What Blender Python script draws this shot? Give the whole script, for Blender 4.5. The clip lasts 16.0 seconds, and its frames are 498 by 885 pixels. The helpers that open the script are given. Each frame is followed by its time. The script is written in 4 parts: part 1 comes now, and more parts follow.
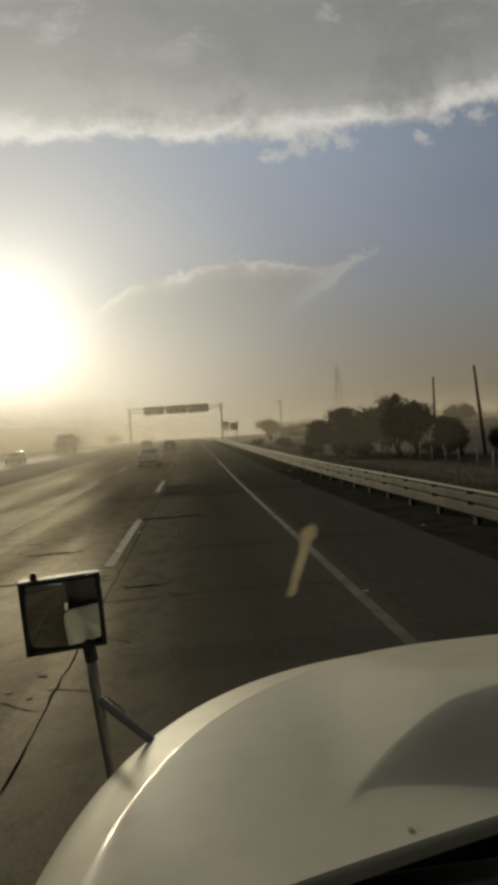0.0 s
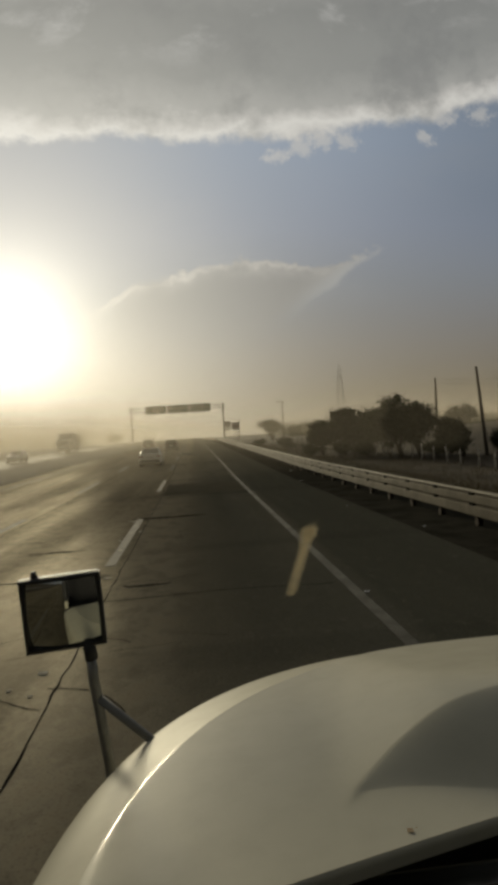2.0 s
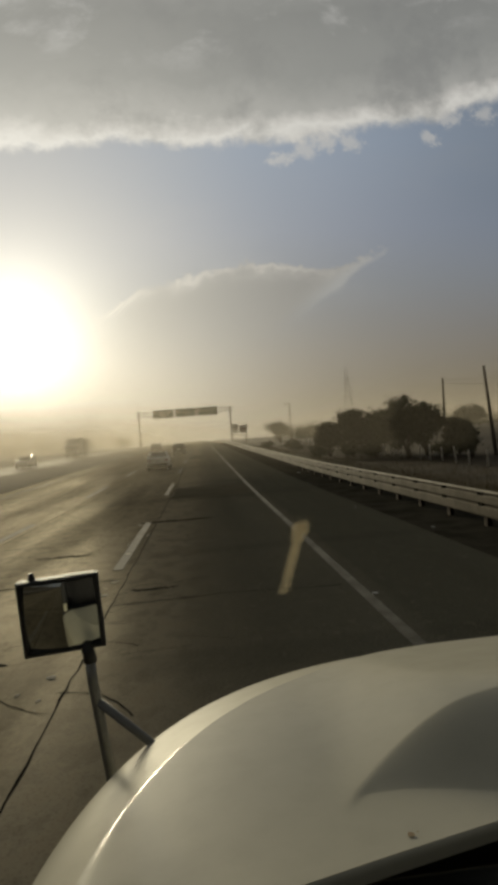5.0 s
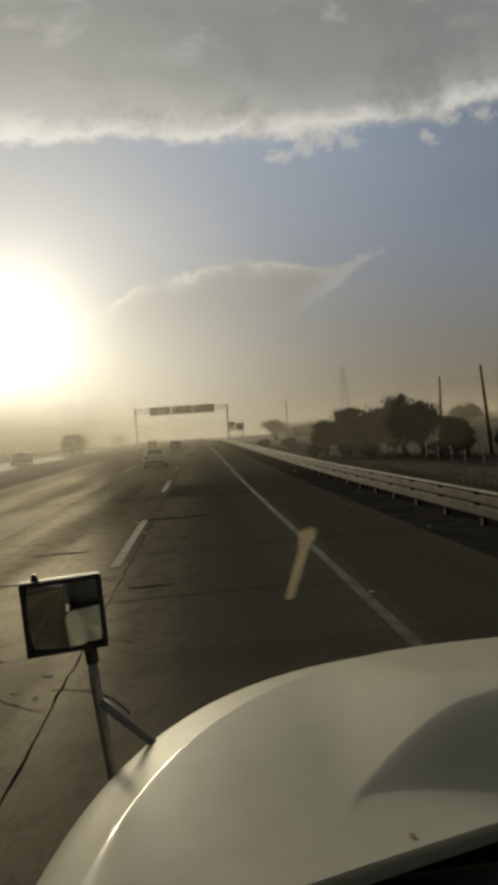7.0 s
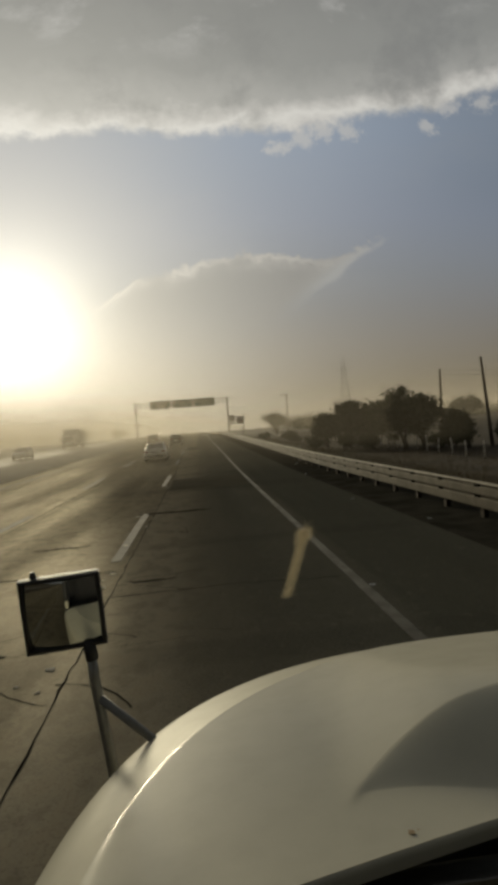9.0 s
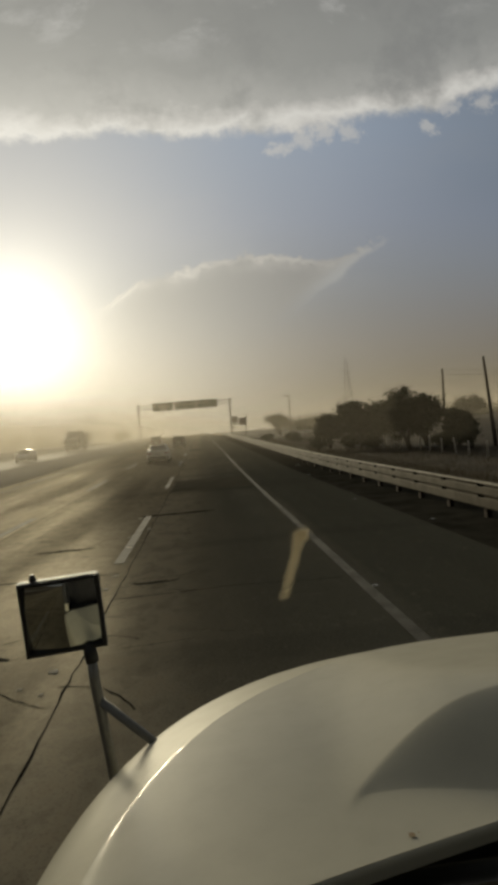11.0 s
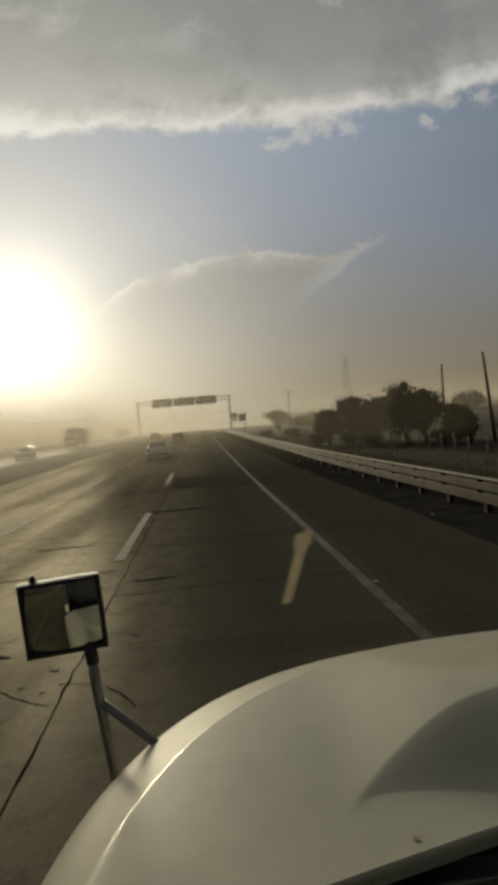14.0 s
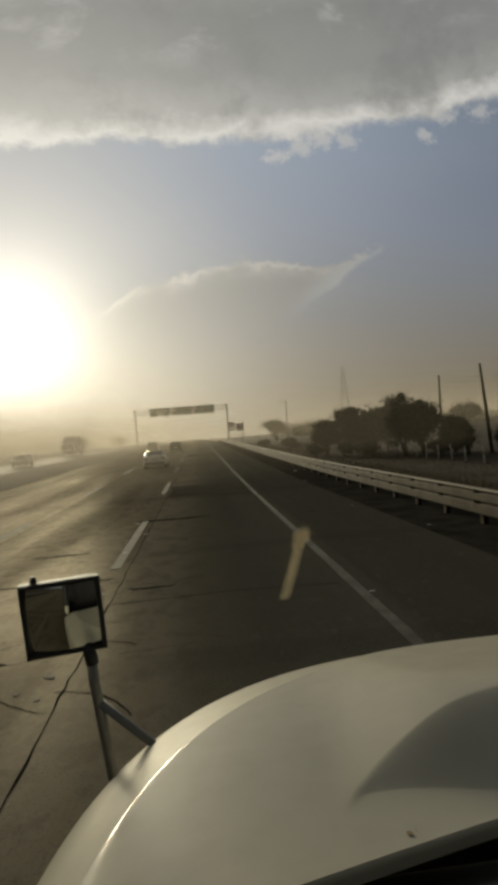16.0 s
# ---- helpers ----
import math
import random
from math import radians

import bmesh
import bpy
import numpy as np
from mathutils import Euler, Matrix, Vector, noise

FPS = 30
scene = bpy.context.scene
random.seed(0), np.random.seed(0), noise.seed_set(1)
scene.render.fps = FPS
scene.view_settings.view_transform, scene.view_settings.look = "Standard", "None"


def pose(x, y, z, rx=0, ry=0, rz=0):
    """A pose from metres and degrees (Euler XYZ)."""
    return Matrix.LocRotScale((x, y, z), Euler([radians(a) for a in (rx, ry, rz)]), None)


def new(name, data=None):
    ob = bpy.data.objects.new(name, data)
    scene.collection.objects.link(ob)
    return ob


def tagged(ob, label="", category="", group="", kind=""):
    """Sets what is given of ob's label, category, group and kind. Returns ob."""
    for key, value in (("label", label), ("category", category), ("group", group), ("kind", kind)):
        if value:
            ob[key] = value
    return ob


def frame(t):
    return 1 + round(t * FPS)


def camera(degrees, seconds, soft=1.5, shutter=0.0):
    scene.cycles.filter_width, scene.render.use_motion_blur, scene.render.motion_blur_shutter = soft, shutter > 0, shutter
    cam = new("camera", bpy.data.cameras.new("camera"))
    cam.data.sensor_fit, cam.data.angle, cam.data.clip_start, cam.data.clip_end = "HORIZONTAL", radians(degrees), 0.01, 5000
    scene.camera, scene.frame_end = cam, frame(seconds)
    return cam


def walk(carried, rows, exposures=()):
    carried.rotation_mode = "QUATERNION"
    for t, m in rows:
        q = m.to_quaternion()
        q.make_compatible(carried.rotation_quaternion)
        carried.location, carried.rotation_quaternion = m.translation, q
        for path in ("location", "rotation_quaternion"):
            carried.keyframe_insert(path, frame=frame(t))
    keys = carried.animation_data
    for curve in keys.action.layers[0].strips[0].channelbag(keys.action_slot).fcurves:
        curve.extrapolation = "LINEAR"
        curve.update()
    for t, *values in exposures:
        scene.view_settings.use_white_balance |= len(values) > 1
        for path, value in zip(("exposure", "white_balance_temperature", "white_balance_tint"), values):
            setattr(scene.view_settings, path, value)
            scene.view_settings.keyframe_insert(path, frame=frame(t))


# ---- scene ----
cam = camera(44.42, 16.0, soft=5.0)
walk(cam, [
    (0, pose(-0.0171, -0.0138, 2.1944, 89.275, 4.066, -5.375)),
    (0.5, pose(-0.0205, -0.0131, 2.1976, 89.188, 3.931, -5.545)),
    (1, pose(-0.0300, -0.0225, 2.1954, 89.283, 3.616, -5.682)),
    (1.5, pose(-0.0193, -0.0139, 2.1949, 89.038, 4.207, -5.238)),
    (2, pose(-0.0156, -0.0125, 2.1932, 89.276, 3.790, -5.215)),
    (2.5, pose(-0.0049, -0.0032, 2.1943, 89.056, 4.207, -4.725)),
    (3, pose(-0.0014, -0.0018, 2.1908, 89.243, 3.912, -4.579)),
    (3.5, pose(0.0014, 0.0023, 2.1944, 89.093, 4.100, -4.506)),
    (4, pose(0.0088, 0.0085, 2.1980, 88.641, 4.617, -4.554)),
    (4.2, pose(0.0137, 0.0001, 2.1814, 89.613, 4.487, -4.293)),
    (6.3, pose(-0.0072, 0.0082, 2.1886, 89.331, 4.435, -4.938)),
    (6.5, pose(-0.0047, -0.0075, 2.1959, 89.103, 4.310, -4.713)),
    (7, pose(-0.0067, -0.0061, 2.1947, 89.346, 4.095, -4.823)),
    (7.5, pose(-0.0055, -0.0004, 2.1977, 89.046, 4.262, -5.180)),
    (8, pose(-0.0099, -0.0178, 2.1947, 89.575, 4.125, -4.882)),
    (8.5, pose(0.0013, 0.0042, 2.1980, 88.960, 4.626, -4.618)),
    (9, pose(0.0000, 0.0000, 2.2000, 88.720, 4.500, -4.780)),
    (11.5, pose(0.0095, 0.0037, 2.1982, 88.979, 4.915, -4.520)),
    (12, pose(0.0041, 0.0055, 2.1954, 89.210, 4.662, -4.833)),
    (12.5, pose(0.0115, 0.0150, 2.1981, 89.155, 4.938, -4.549)),
    (13, pose(0.0050, 0.0102, 2.2043, 88.887, 4.861, -4.802)),
    (13.5, pose(-0.0040, -0.0054, 2.1990, 89.332, 4.417, -5.094)),
    (14, pose(0.0072, 0.0138, 2.2063, 88.483, 5.067, -4.575)),
    (14.5, pose(0.0091, 0.0169, 2.1997, 88.884, 4.855, -4.746)),
    (15, pose(0.0088, 0.0106, 2.2020, 88.902, 4.747, -4.821)),
    (15.5, pose(-0.0179, 0.0055, 2.1986, 89.494, 4.671, -5.983)),
    (16, pose(0.0006, -0.0119, 2.1958, 89.375, 4.621, -4.816)),
])

# ---- light: low sun ahead to the left, dusty sky ----
SUN_AZ, SUN_EL = radians(-15.8), radians(9.4)
SUN_DIR = Vector((math.sin(SUN_AZ) * math.cos(SUN_EL), math.cos(SUN_AZ) * math.cos(SUN_EL), math.sin(SUN_EL)))
sun_data = bpy.data.lights.new("sun", "SUN")
sun_data.energy, sun_data.angle, sun_data.color = 2.9, radians(14.0), (1.0, 0.88, 0.60)
sun = new("sun", sun_data)
sun.rotation_euler = SUN_DIR.to_track_quat("Z", "Y").to_euler()
sun.location = SUN_DIR * 100


class Nodes:
    """Small shorthand for building a node tree."""

    def __init__(self, tree):
        self.tree = tree
        tree.nodes.clear()

    def add(self, kind, **values):
        node = self.tree.nodes.new(kind)
        for key, value in values.items():
            setattr(node, key, value)
        return node

    def put(self, socket, value):
        if isinstance(value, bpy.types.NodeSocket):
            self.tree.links.new(value, socket)
        elif value is not None:
            socket.default_value = value

    def math(self, op, a, b=None, c=None, clamp=False):
        node = self.add("ShaderNodeMath", operation=op, use_clamp=clamp)
        for socket, value in zip(node.inputs, (a, b, c)):
            self.put(socket, value)
        return node.outputs[0]

    def step(self, value, low, high):
        node = self.add("ShaderNodeMapRange", interpolation_type="SMOOTHSTEP")
        for socket, v in zip(node.inputs, (value, low, high, 0.0, 1.0)):
            self.put(socket, v)
        return node.outputs[0]

    def mix(self, fac, a, b, blend="MIX"):
        node = self.add("ShaderNodeMix", data_type="RGBA", blend_type=blend)
        self.put(node.inputs[0], fac)
        for socket, value in ((node.inputs[6], a), (node.inputs[7], b)):
            self.put(socket, (*value, 1.0) if isinstance(value, tuple) and len(value) == 3 else value)
        return node.outputs[2]

    def ramp(self, fac, stops):
        node = self.add("ShaderNodeValToRGB")
        self.put(node.inputs[0], fac)
        items = node.color_ramp.elements
        while len(items) < len(stops):
            items.new(0.5)
        for item, (place, colour) in zip(items, stops):
            item.position = place
            item.color = (*colour, 1.0) if isinstance(colour, tuple) else (colour, colour, colour, 1.0)
        return node.outputs[0]

    def noise(self, vector, scale, detail=4.0, rough=0.55, stretch=None, distort=0.0):
        if stretch:
            mapping = self.add("ShaderNodeMapping")
            self.put(mapping.inputs[0], vector)
            mapping.inputs[3].default_value = stretch
            vector = mapping.outputs[0]
        node = self.add("ShaderNodeTexNoise")
        self.put(node.inputs["Vector"], vector)
        node.inputs["Scale"].default_value = scale
        node.inputs["Detail"].default_value = detail
        node.inputs["Roughness"].default_value = rough
        node.inputs["Distortion"].default_value = distort
        return node.outputs[0]


def build_sky():
    world = bpy.data.worlds.new("sky")
    scene.world = world
    world.use_nodes = True
    n = Nodes(world.node_tree)
    place = n.add("ShaderNodeTexCoord").outputs["Generated"]
    split = n.add("ShaderNodeSeparateXYZ")
    n.put(split.inputs[0], place)
    dx, dy, dz = split.outputs
    ahead = n.math("MAXIMUM", dy, 0.15)
    u, v = n.math("DIVIDE", dx, ahead), n.math("DIVIDE", dz, ahead)
    flat = n.add("ShaderNodeCombineXYZ")
    n.put(flat.inputs[0], u), n.put(flat.inputs[1], v)
    uv = flat.outputs[0]
    # clear air from dust at the horizon to pale blue
    air = n.ramp(n.math("DIVIDE", v, 0.8), [
        (0.0, (0.105, 0.085, 0.055)), (0.07, (0.125, 0.105, 0.072)), (0.16, (0.15, 0.14, 0.125)),
        (0.30, (0.165, 0.18, 0.20)), (0.42, (0.185, 0.214, 0.27)), (0.60, (0.202, 0.25, 0.325)), (1.0, (0.187, 0.237, 0.315))])
    air = n.mix(n.math("MULTIPLY", n.step(n.noise(uv, 3.2, 6, 0.6, (0.7, 1.6, 1.0)), 0.45, 0.75), n.math("MULTIPLY", n.step(v, 0.15, 0.3), 0.3)), air, (0.28, 0.285, 0.30))
    air = n.mix(n.math("MULTIPLY", n.math("MULTIPLY", n.step(u, 0.2, 0.6), n.step(v, 0.2, 0.4)), 0.45), air, (0.088, 0.116, 0.150))
    pale = n.math("MULTIPLY", n.math("SUBTRACT", 1.0, n.step(u, -0.3, 0.16)), n.step(v, 0.2, 0.36))
    air = n.mix(n.math("MULTIPLY", pale, 0.6), air, (0.235, 0.23, 0.235))
    # the far bank of dusty cumulus with a bright rim
    bend = n.math("ADD", n.math("MULTIPLY", n.math("SUBTRACT", n.noise(uv, 15, 9, 0.66), 0.5), 0.06), n.math("MULTIPLY", n.math("SUBTRACT", n.noise(uv, 55, 5, 0.65), 0.5), 0.026))
    ru = n.math("DIVIDE", n.math("ADD", u, 0.25), 0.7, clamp=True)
    ridge = n.ramp(ru, [(0.0, 0.14), (0.14, 0.21), (0.22, 0.25), (0.36, 0.268), (0.50, 0.288), (0.62, 0.274), (0.72, 0.274), (0.80, 0.290), (0.90, 0.298)])
    above = n.math("SUBTRACT", n.math("ADD", v, bend), ridge)
    bank = n.math("SUBTRACT", 1.0, n.step(above, -0.004, 0.006))
    fade_side = n.math("MULTIPLY", n.step(u, -0.2, -0.08), n.math("SUBTRACT", 1.0, n.step(n.math("SUBTRACT", u, n.math("MULTIPLY", v, 1.47)), -0.15, -0.10)))
    bank = n.math("MULTIPLY", bank, n.math("MULTIPLY", fade_side, n.step(v, 0.08, 0.25)))
    rim = n.math("ADD", n.math("MULTIPLY", n.step(above, -0.035, -0.004), 0.5), n.math("MULTIPLY", n.step(above, -0.013, -0.003), 0.5))
    rim = n.math("MULTIPLY", rim, bank)
    rim = n.math("MULTIPLY", rim, n.step(n.noise(uv, 9, 3), 0.28, 0.6))
    # a feather of lit cloud that trails down from its high end
    off = n.math("SUBTRACT", n.math("SUBTRACT", v, 0.291), n.math("MULTIPLY", n.math("SUBTRACT", u, 0.319), 0.68))
    off = n.math("ADD", off, n.math("MULTIPLY", n.math("SUBTRACT", n.noise(uv, 22, 6), 0.5), 0.03))
    feather = n.math("MULTIPLY", n.step(off, -0.010, 0.004), n.math("SUBTRACT", 1.0, n.step(off, 0.004, 0.055)))
    feather = n.math("MULTIPLY", feather, n.math("MULTIPLY", n.step(u, 0.15, 0.27), n.math("SUBTRACT", 1.0, n.step(above, -0.008, 0.008))))
    sky = n.mix(n.math("MULTIPLY", bank, 0.75), air, (0.17, 0.165, 0.155))
    sky = n.mix(n.math("MULTIPLY", rim, n.math("SUBTRACT", 0.9, n.math("MULTIPLY", n.step(u, -0.02, 0.15), 0.3))), sky, (0.42, 0.40, 0.365))
    sky = n.mix(n.math("MULTIPLY", feather, 0.5), sky, (0.33, 0.325, 0.305))
    # the long cloud deck overhead with a lit lower edge
    bend = n.math("MULTIPLY", n.math("SUBTRACT", n.noise(uv, 13, 9, 0.68), 0.5), 0.07)
    du = n.math("DIVIDE", n.math("ADD", u, 0.35), 1.0, clamp=True)
    edge = n.ramp(du, [(0.0, 0.484), (0.25, 0.488), (0.37, 0.478), (0.45, 0.474), (0.52, 0.478), (0.62, 0.486), (0.72, 0.498), (0.82, 0.513), (1.0, 0.56)])
    over = n.math("SUBTRACT", n.math("ADD", v, bend), edge)
    deck = n.step(over, -0.004, 0.018)
    billow = n.noise(uv, 4.2, 9, 0.62, (1.0, 1.8, 1.0), 0.3)
    under = n.math("ADD", over, n.math("MULTIPLY", n.math("SUBTRACT", billow, 0.5), 0.09))
    shade = n.ramp(n.math("DIVIDE", under, 0.35, clamp=True), [
        (0.0, (0.42, 0.41, 0.39)), (0.055, (0.55, 0.54, 0.505)), (0.10, (0.43, 0.42, 0.395)), (0.15, (0.30, 0.30, 0.285)),
        (0.32, (0.215, 0.22, 0.212)), (0.60, (0.185, 0.19, 0.185)), (0.80, (0.235, 0.24, 0.23)), (1.0, (0.20, 0.205, 0.20))])
    shade = n.mix(n.math("MULTIPLY", n.step(billow, 0.50, 0.64), n.step(over, 0.10, 0.2)), shade, (0.33, 0.33, 0.32))
    shade = n.mix(n.math("MULTIPLY", n.math("SUBTRACT", 1.0, n.step(n.noise(uv, 6, 8, 0.65), 0.32, 0.52)), 0.6), shade, (0.16, 0.165, 0.165))
    sky = n.mix(deck, sky, shade)
    # loose puffs below the deck
    for pu, pv, size in ((0.42, 0.478, 0.020), (0.285, 0.476, 0.026), (0.165, 0.456, 0.026), (0.21, 0.468, 0.030), (0.245, 0.478, 0.026), (0.46, 0.512, 0.026), (0.52, 0.515, 0.028)):
        a, b = n.math("SUBTRACT", u, pu), n.math("MULTIPLY", n.math("SUBTRACT", v, pv), 1.35)
        far = n.math("SQRT", n.math("ADD", n.math("MULTIPLY", a, a), n.math("MULTIPLY", b, b)))
        far = n.math("ADD", far, n.math("MULTIPLY", n.math("SUBTRACT", n.noise(uv, 46, 8, 0.75), 0.5), 0.085))
        puff = n.math("SUBTRACT", 1.0, n.step(far, size * 0.25, size))
        sky = n.mix(n.math("MULTIPLY", puff, 0.62), sky, (0.43, 0.42, 0.40))
    # the glare of the low sun in the dust
    dot = n.add("ShaderNodeVectorMath", operation="DOT_PRODUCT")
    n.put(dot.inputs[0], place)
    dot.inputs[1].default_value = SUN_DIR
    angle = n.math("ARCCOSINE", n.math("MINIMUM", dot.outputs["Value"], 1.0))
    wide = n.math("MULTIPLY", n.math("POWER", 2.718, n.math("DIVIDE", angle, -0.20)), 1.3)
    near = n.math("DIVIDE", angle, 0.10)
    disc = n.math("MULTIPLY", n.math("POWER", 2.718, n.math("MULTIPLY", n.math("MULTIPLY", near, near), -1.0)), 0.85)
    low = n.math("MULTIPLY", n.math("SUBTRACT", 1.0, n.step(v, 0.0, 0.24)), n.math("POWER", 2.718, n.math("DIVIDE", angle, -0.17)))
    glow = n.mix(1.0, n.mix(1.0, (0.0, 0.0, 0.0), (1.0, 0.93, 0.74), "ADD"), n.math("ADD", wide, disc), "MULTIPLY")
    sky = n.mix(1.0, sky, glow, "ADD")
    sky = n.mix(1.0, sky, n.mix(1.0, (1.15, 1.02, 0.76), low, "MULTIPLY"), "ADD")
    # the rest of the sky
    clear = n.add("ShaderNodeTexSky", sky_type="NISHITA", sun_disc=False, sun_elevation=SUN_EL, sun_rotation=SUN_AZ, dust_density=5.0)
    rest = n.mix(1.0, clear.outputs[0], (0.05, 0.046, 0.038), "MULTIPLY")
    cloudy = n.mix(n.step(n.noise(place, 2.2, 6), 0.15, 0.5), rest, (0.112, 0.114, 0.107))
    sky = n.mix(n.step(dy, 0.25, 0.6), cloudy, sky)
    back = n.add("ShaderNodeBackground")
    n.put(back.inputs[0], sky)
    back.inputs[1].default_value = 1.0
    n.put(n.add("ShaderNodeOutputWorld").inputs[0], back.outputs[0])


build_sky()


# ---- materials ----
def material(name, colour, rough=0.6, metal=0.0, second=None, scale=6.0, amount=0.5, fine=60.0, bump=0.0, stretch=None, coat=0.0, island=0.0, spec=0.5):
    """A surface with grain at two scales."""
    mat = bpy.data.materials.new(name)
    mat.use_nodes = True
    n = Nodes(mat.node_tree)
    where = n.add("ShaderNodeTexCoord").outputs["Object"]
    big, small = n.noise(where, scale, 5, 0.6, stretch), n.noise(where, fine, 4, 0.6, stretch)
    second = second or tuple(c * 0.6 for c in colour)
    base = n.mix(n.math("MULTIPLY", n.step(big, 0.35, 0.7), amount), colour, second)
    base = n.mix(n.math("MULTIPLY", n.step(small, 0.35, 0.75), amount * 0.5), base, tuple(c * 0.75 for c in second))
    if island:
        pick = n.add("ShaderNodeNewGeometry").outputs["Random Per Island"]
        base = n.mix(n.math("MULTIPLY", pick, island), base, tuple(min(1.0, c * 1.7) for c in colour))
    shader = n.add("ShaderNodeBsdfPrincipled")
    n.put(shader.inputs["Base Color"], base)
    n.put(shader.inputs["Roughness"], n.math("ADD", rough - 0.06, n.math("MULTIPLY", small, 0.14), clamp=True))
    shader.inputs["Metallic"].default_value = metal
    shader.inputs["Coat Weight"].default_value = coat
    shader.inputs["Coat Roughness"].default_value = 0.12
    shader.inputs["Specular IOR Level"].default_value = spec if rough < 0.55 else min(spec, 0.12)
    if bump:
        relief = n.add("ShaderNodeBump")
        relief.inputs["Strength"].default_value = bump
        relief.inputs["Distance"].default_value = 0.02
        n.put(relief.inputs["Height"], n.math("ADD", small, n.math("MULTIPLY", big, 0.6)))
        n.put(shader.inputs["Normal"], relief.outputs[0])
    n.put(n.add("ShaderNodeOutputMaterial").inputs[0], shader.outputs[0])
    return mat


GLARE = 0.017


def road_material():
    """Worn asphalt: a dark oily lane beside the verge, dusty tan lanes beyond the open joint."""
    mat = bpy.data.materials.new("worn_asphalt")
    mat.use_nodes = True
    n = Nodes(mat.node_tree)
    where = n.add("ShaderNodeTexCoord").outputs["Object"]
    split = n.add("ShaderNodeSeparateXYZ")
    n.put(split.inputs[0], where)
    across, along = split.outputs[0], split.outputs[1]
    wander = n.math("MULTIPLY", n.math("SUBTRACT", n.noise(where, 0.12, 2), 0.5), 0.7)
    phase = n.math("MULTIPLY", n.math("ADD", n.math("ADD", across, wander), 1.5), 2 * math.pi / 3.6)
    oil = n.step(n.math("COSINE", n.math("ADD", phase, math.pi)), 0.0, 1.0)
    grain, blot, fleck = n.noise(where, 160, 3, 0.7), n.noise(where, 0.5, 5, 0.55, (1.3, 0.4, 1.0)), n.noise(where, 9, 5, 0.6, (1.0, 0.6, 1.0))
    base = n.mix(n.step(grain, 0.25, 0.8), (0.064, 0.062, 0.048), (0.098, 0.094, 0.073))
    base = n.mix(n.math("MULTIPLY", n.step(blot, 0.4, 0.7), 0.4), base, (0.115, 0.104, 0.078))
    base = n.mix(n.math("MULTIPLY", n.step(fleck, 0.5, 0.75), 0.3), base, (0.034, 0.033, 0.026))
    # lane lightens to brown on its left: glare and haze put into the colour
    base = n.mix(n.math("MULTIPLY", n.math("SUBTRACT", 1.0, n.step(across, -1.2, 1.1)), 0.75), base, (0.22, 0.192, 0.138))
    base = n.mix(n.math("MULTIPLY", oil, 0.34), base, (0.042, 0.041, 0.033))
    # smoother grey-green shoulder
    base = n.mix(n.math("MULTIPLY", n.step(across, 2.15, 2.4), 0.75), base, (0.060, 0.060, 0.047))
    # tan lanes under blown sand
    tan_lane = n.math("SUBTRACT", 1.0, n.step(across, -1.55, -1.36))
    tan = n.mix(n.step(grain, 0.3, 0.8), (0.175, 0.150, 0.100), (0.25, 0.215, 0.146))
    tan = n.mix(n.math("MULTIPLY", n.step(fleck, 0.42, 0.66), 0.6), tan, (0.075, 0.066, 0.046))
    tan = n.mix(n.math("MULTIPLY", n.step(n.noise(where, 1.0, 5, 0.55, (1.0, 0.045, 1.0)), 0.42, 0.62), 0.7), tan, (0.125, 0.108, 0.076))
    tan = n.mix(n.math("MULTIPLY", oil, 0.45), tan, (0.11, 0.096, 0.068))
    sand = n.math("MULTIPLY", n.step(n.noise(where, 0.6, 5, 0.55, (1.0, 0.06, 1.0)), 0.42, 0.62), n.math("SUBTRACT", 1.0, n.step(across, -6.0, -2.0)))
    tan = n.mix(n.math("MULTIPLY", sand, 0.55), tan, (0.33, 0.28, 0.19))
    # crumbling spots where the top coat has gone
    broken = n.noise(where, 5.0, 9, 0.75, (1.0, 0.8, 1.0))
    tan = n.mix(n.math("MULTIPLY", n.step(broken, 0.54, 0.60), 0.5), tan, (0.055, 0.049, 0.036))
    base = n.mix(n.math("MULTIPLY", n.step(broken, 0.56, 0.62), 0.35), base, (0.14, 0.125, 0.095))
    base = n.mix(n.math("MULTIPLY", tan_lane, 0.9), base, tan)
    # brown dust trodden into the worn side of the lane
    mottle = n.noise(where, 2.6, 7, 0.66, (1.0, 0.7, 1.0))
    worn = n.math("SUBTRACT", 1.0, n.step(across, -1.0, 0.4))
    base = n.mix(n.math("MULTIPLY", n.math("MULTIPLY", n.step(mottle, 0.48, 0.62), worn), 0.3), base, (0.17, 0.130, 0.084))
    base = n.mix(n.math("MULTIPLY", n.math("MULTIPLY", n.math("SUBTRACT", 1.0, n.step(mottle, 0.40, 0.54)), worn), 0.35), base, (0.050, 0.040, 0.028))
    # cross bands of resurfacing
    band = n.step(n.noise(along, 0.09, 2, 0.8), 0.54, 0.56)
    base = n.mix(n.math("MULTIPLY", band, 0.22), base, (0.04, 0.039, 0.032))
    # coarse stones that stand out of the worn binder
    stones = n.noise(where, 38, 4, 0.7)
    base = n.mix(n.math("MULTIPLY", n.step(stones, 0.52, 0.66), 0.45), base, (0.030, 0.027, 0.020))
    base = n.mix(n.math("MULTIPLY", n.math("SUBTRACT", 1.0, n.step(stones, 0.34, 0.46)), 0.3), base, (0.22, 0.195, 0.145))
    relief = n.add("ShaderNodeBump")
    relief.inputs["Strength"].default_value = 0.6
    relief.inputs["Distance"].default_value = 0.012
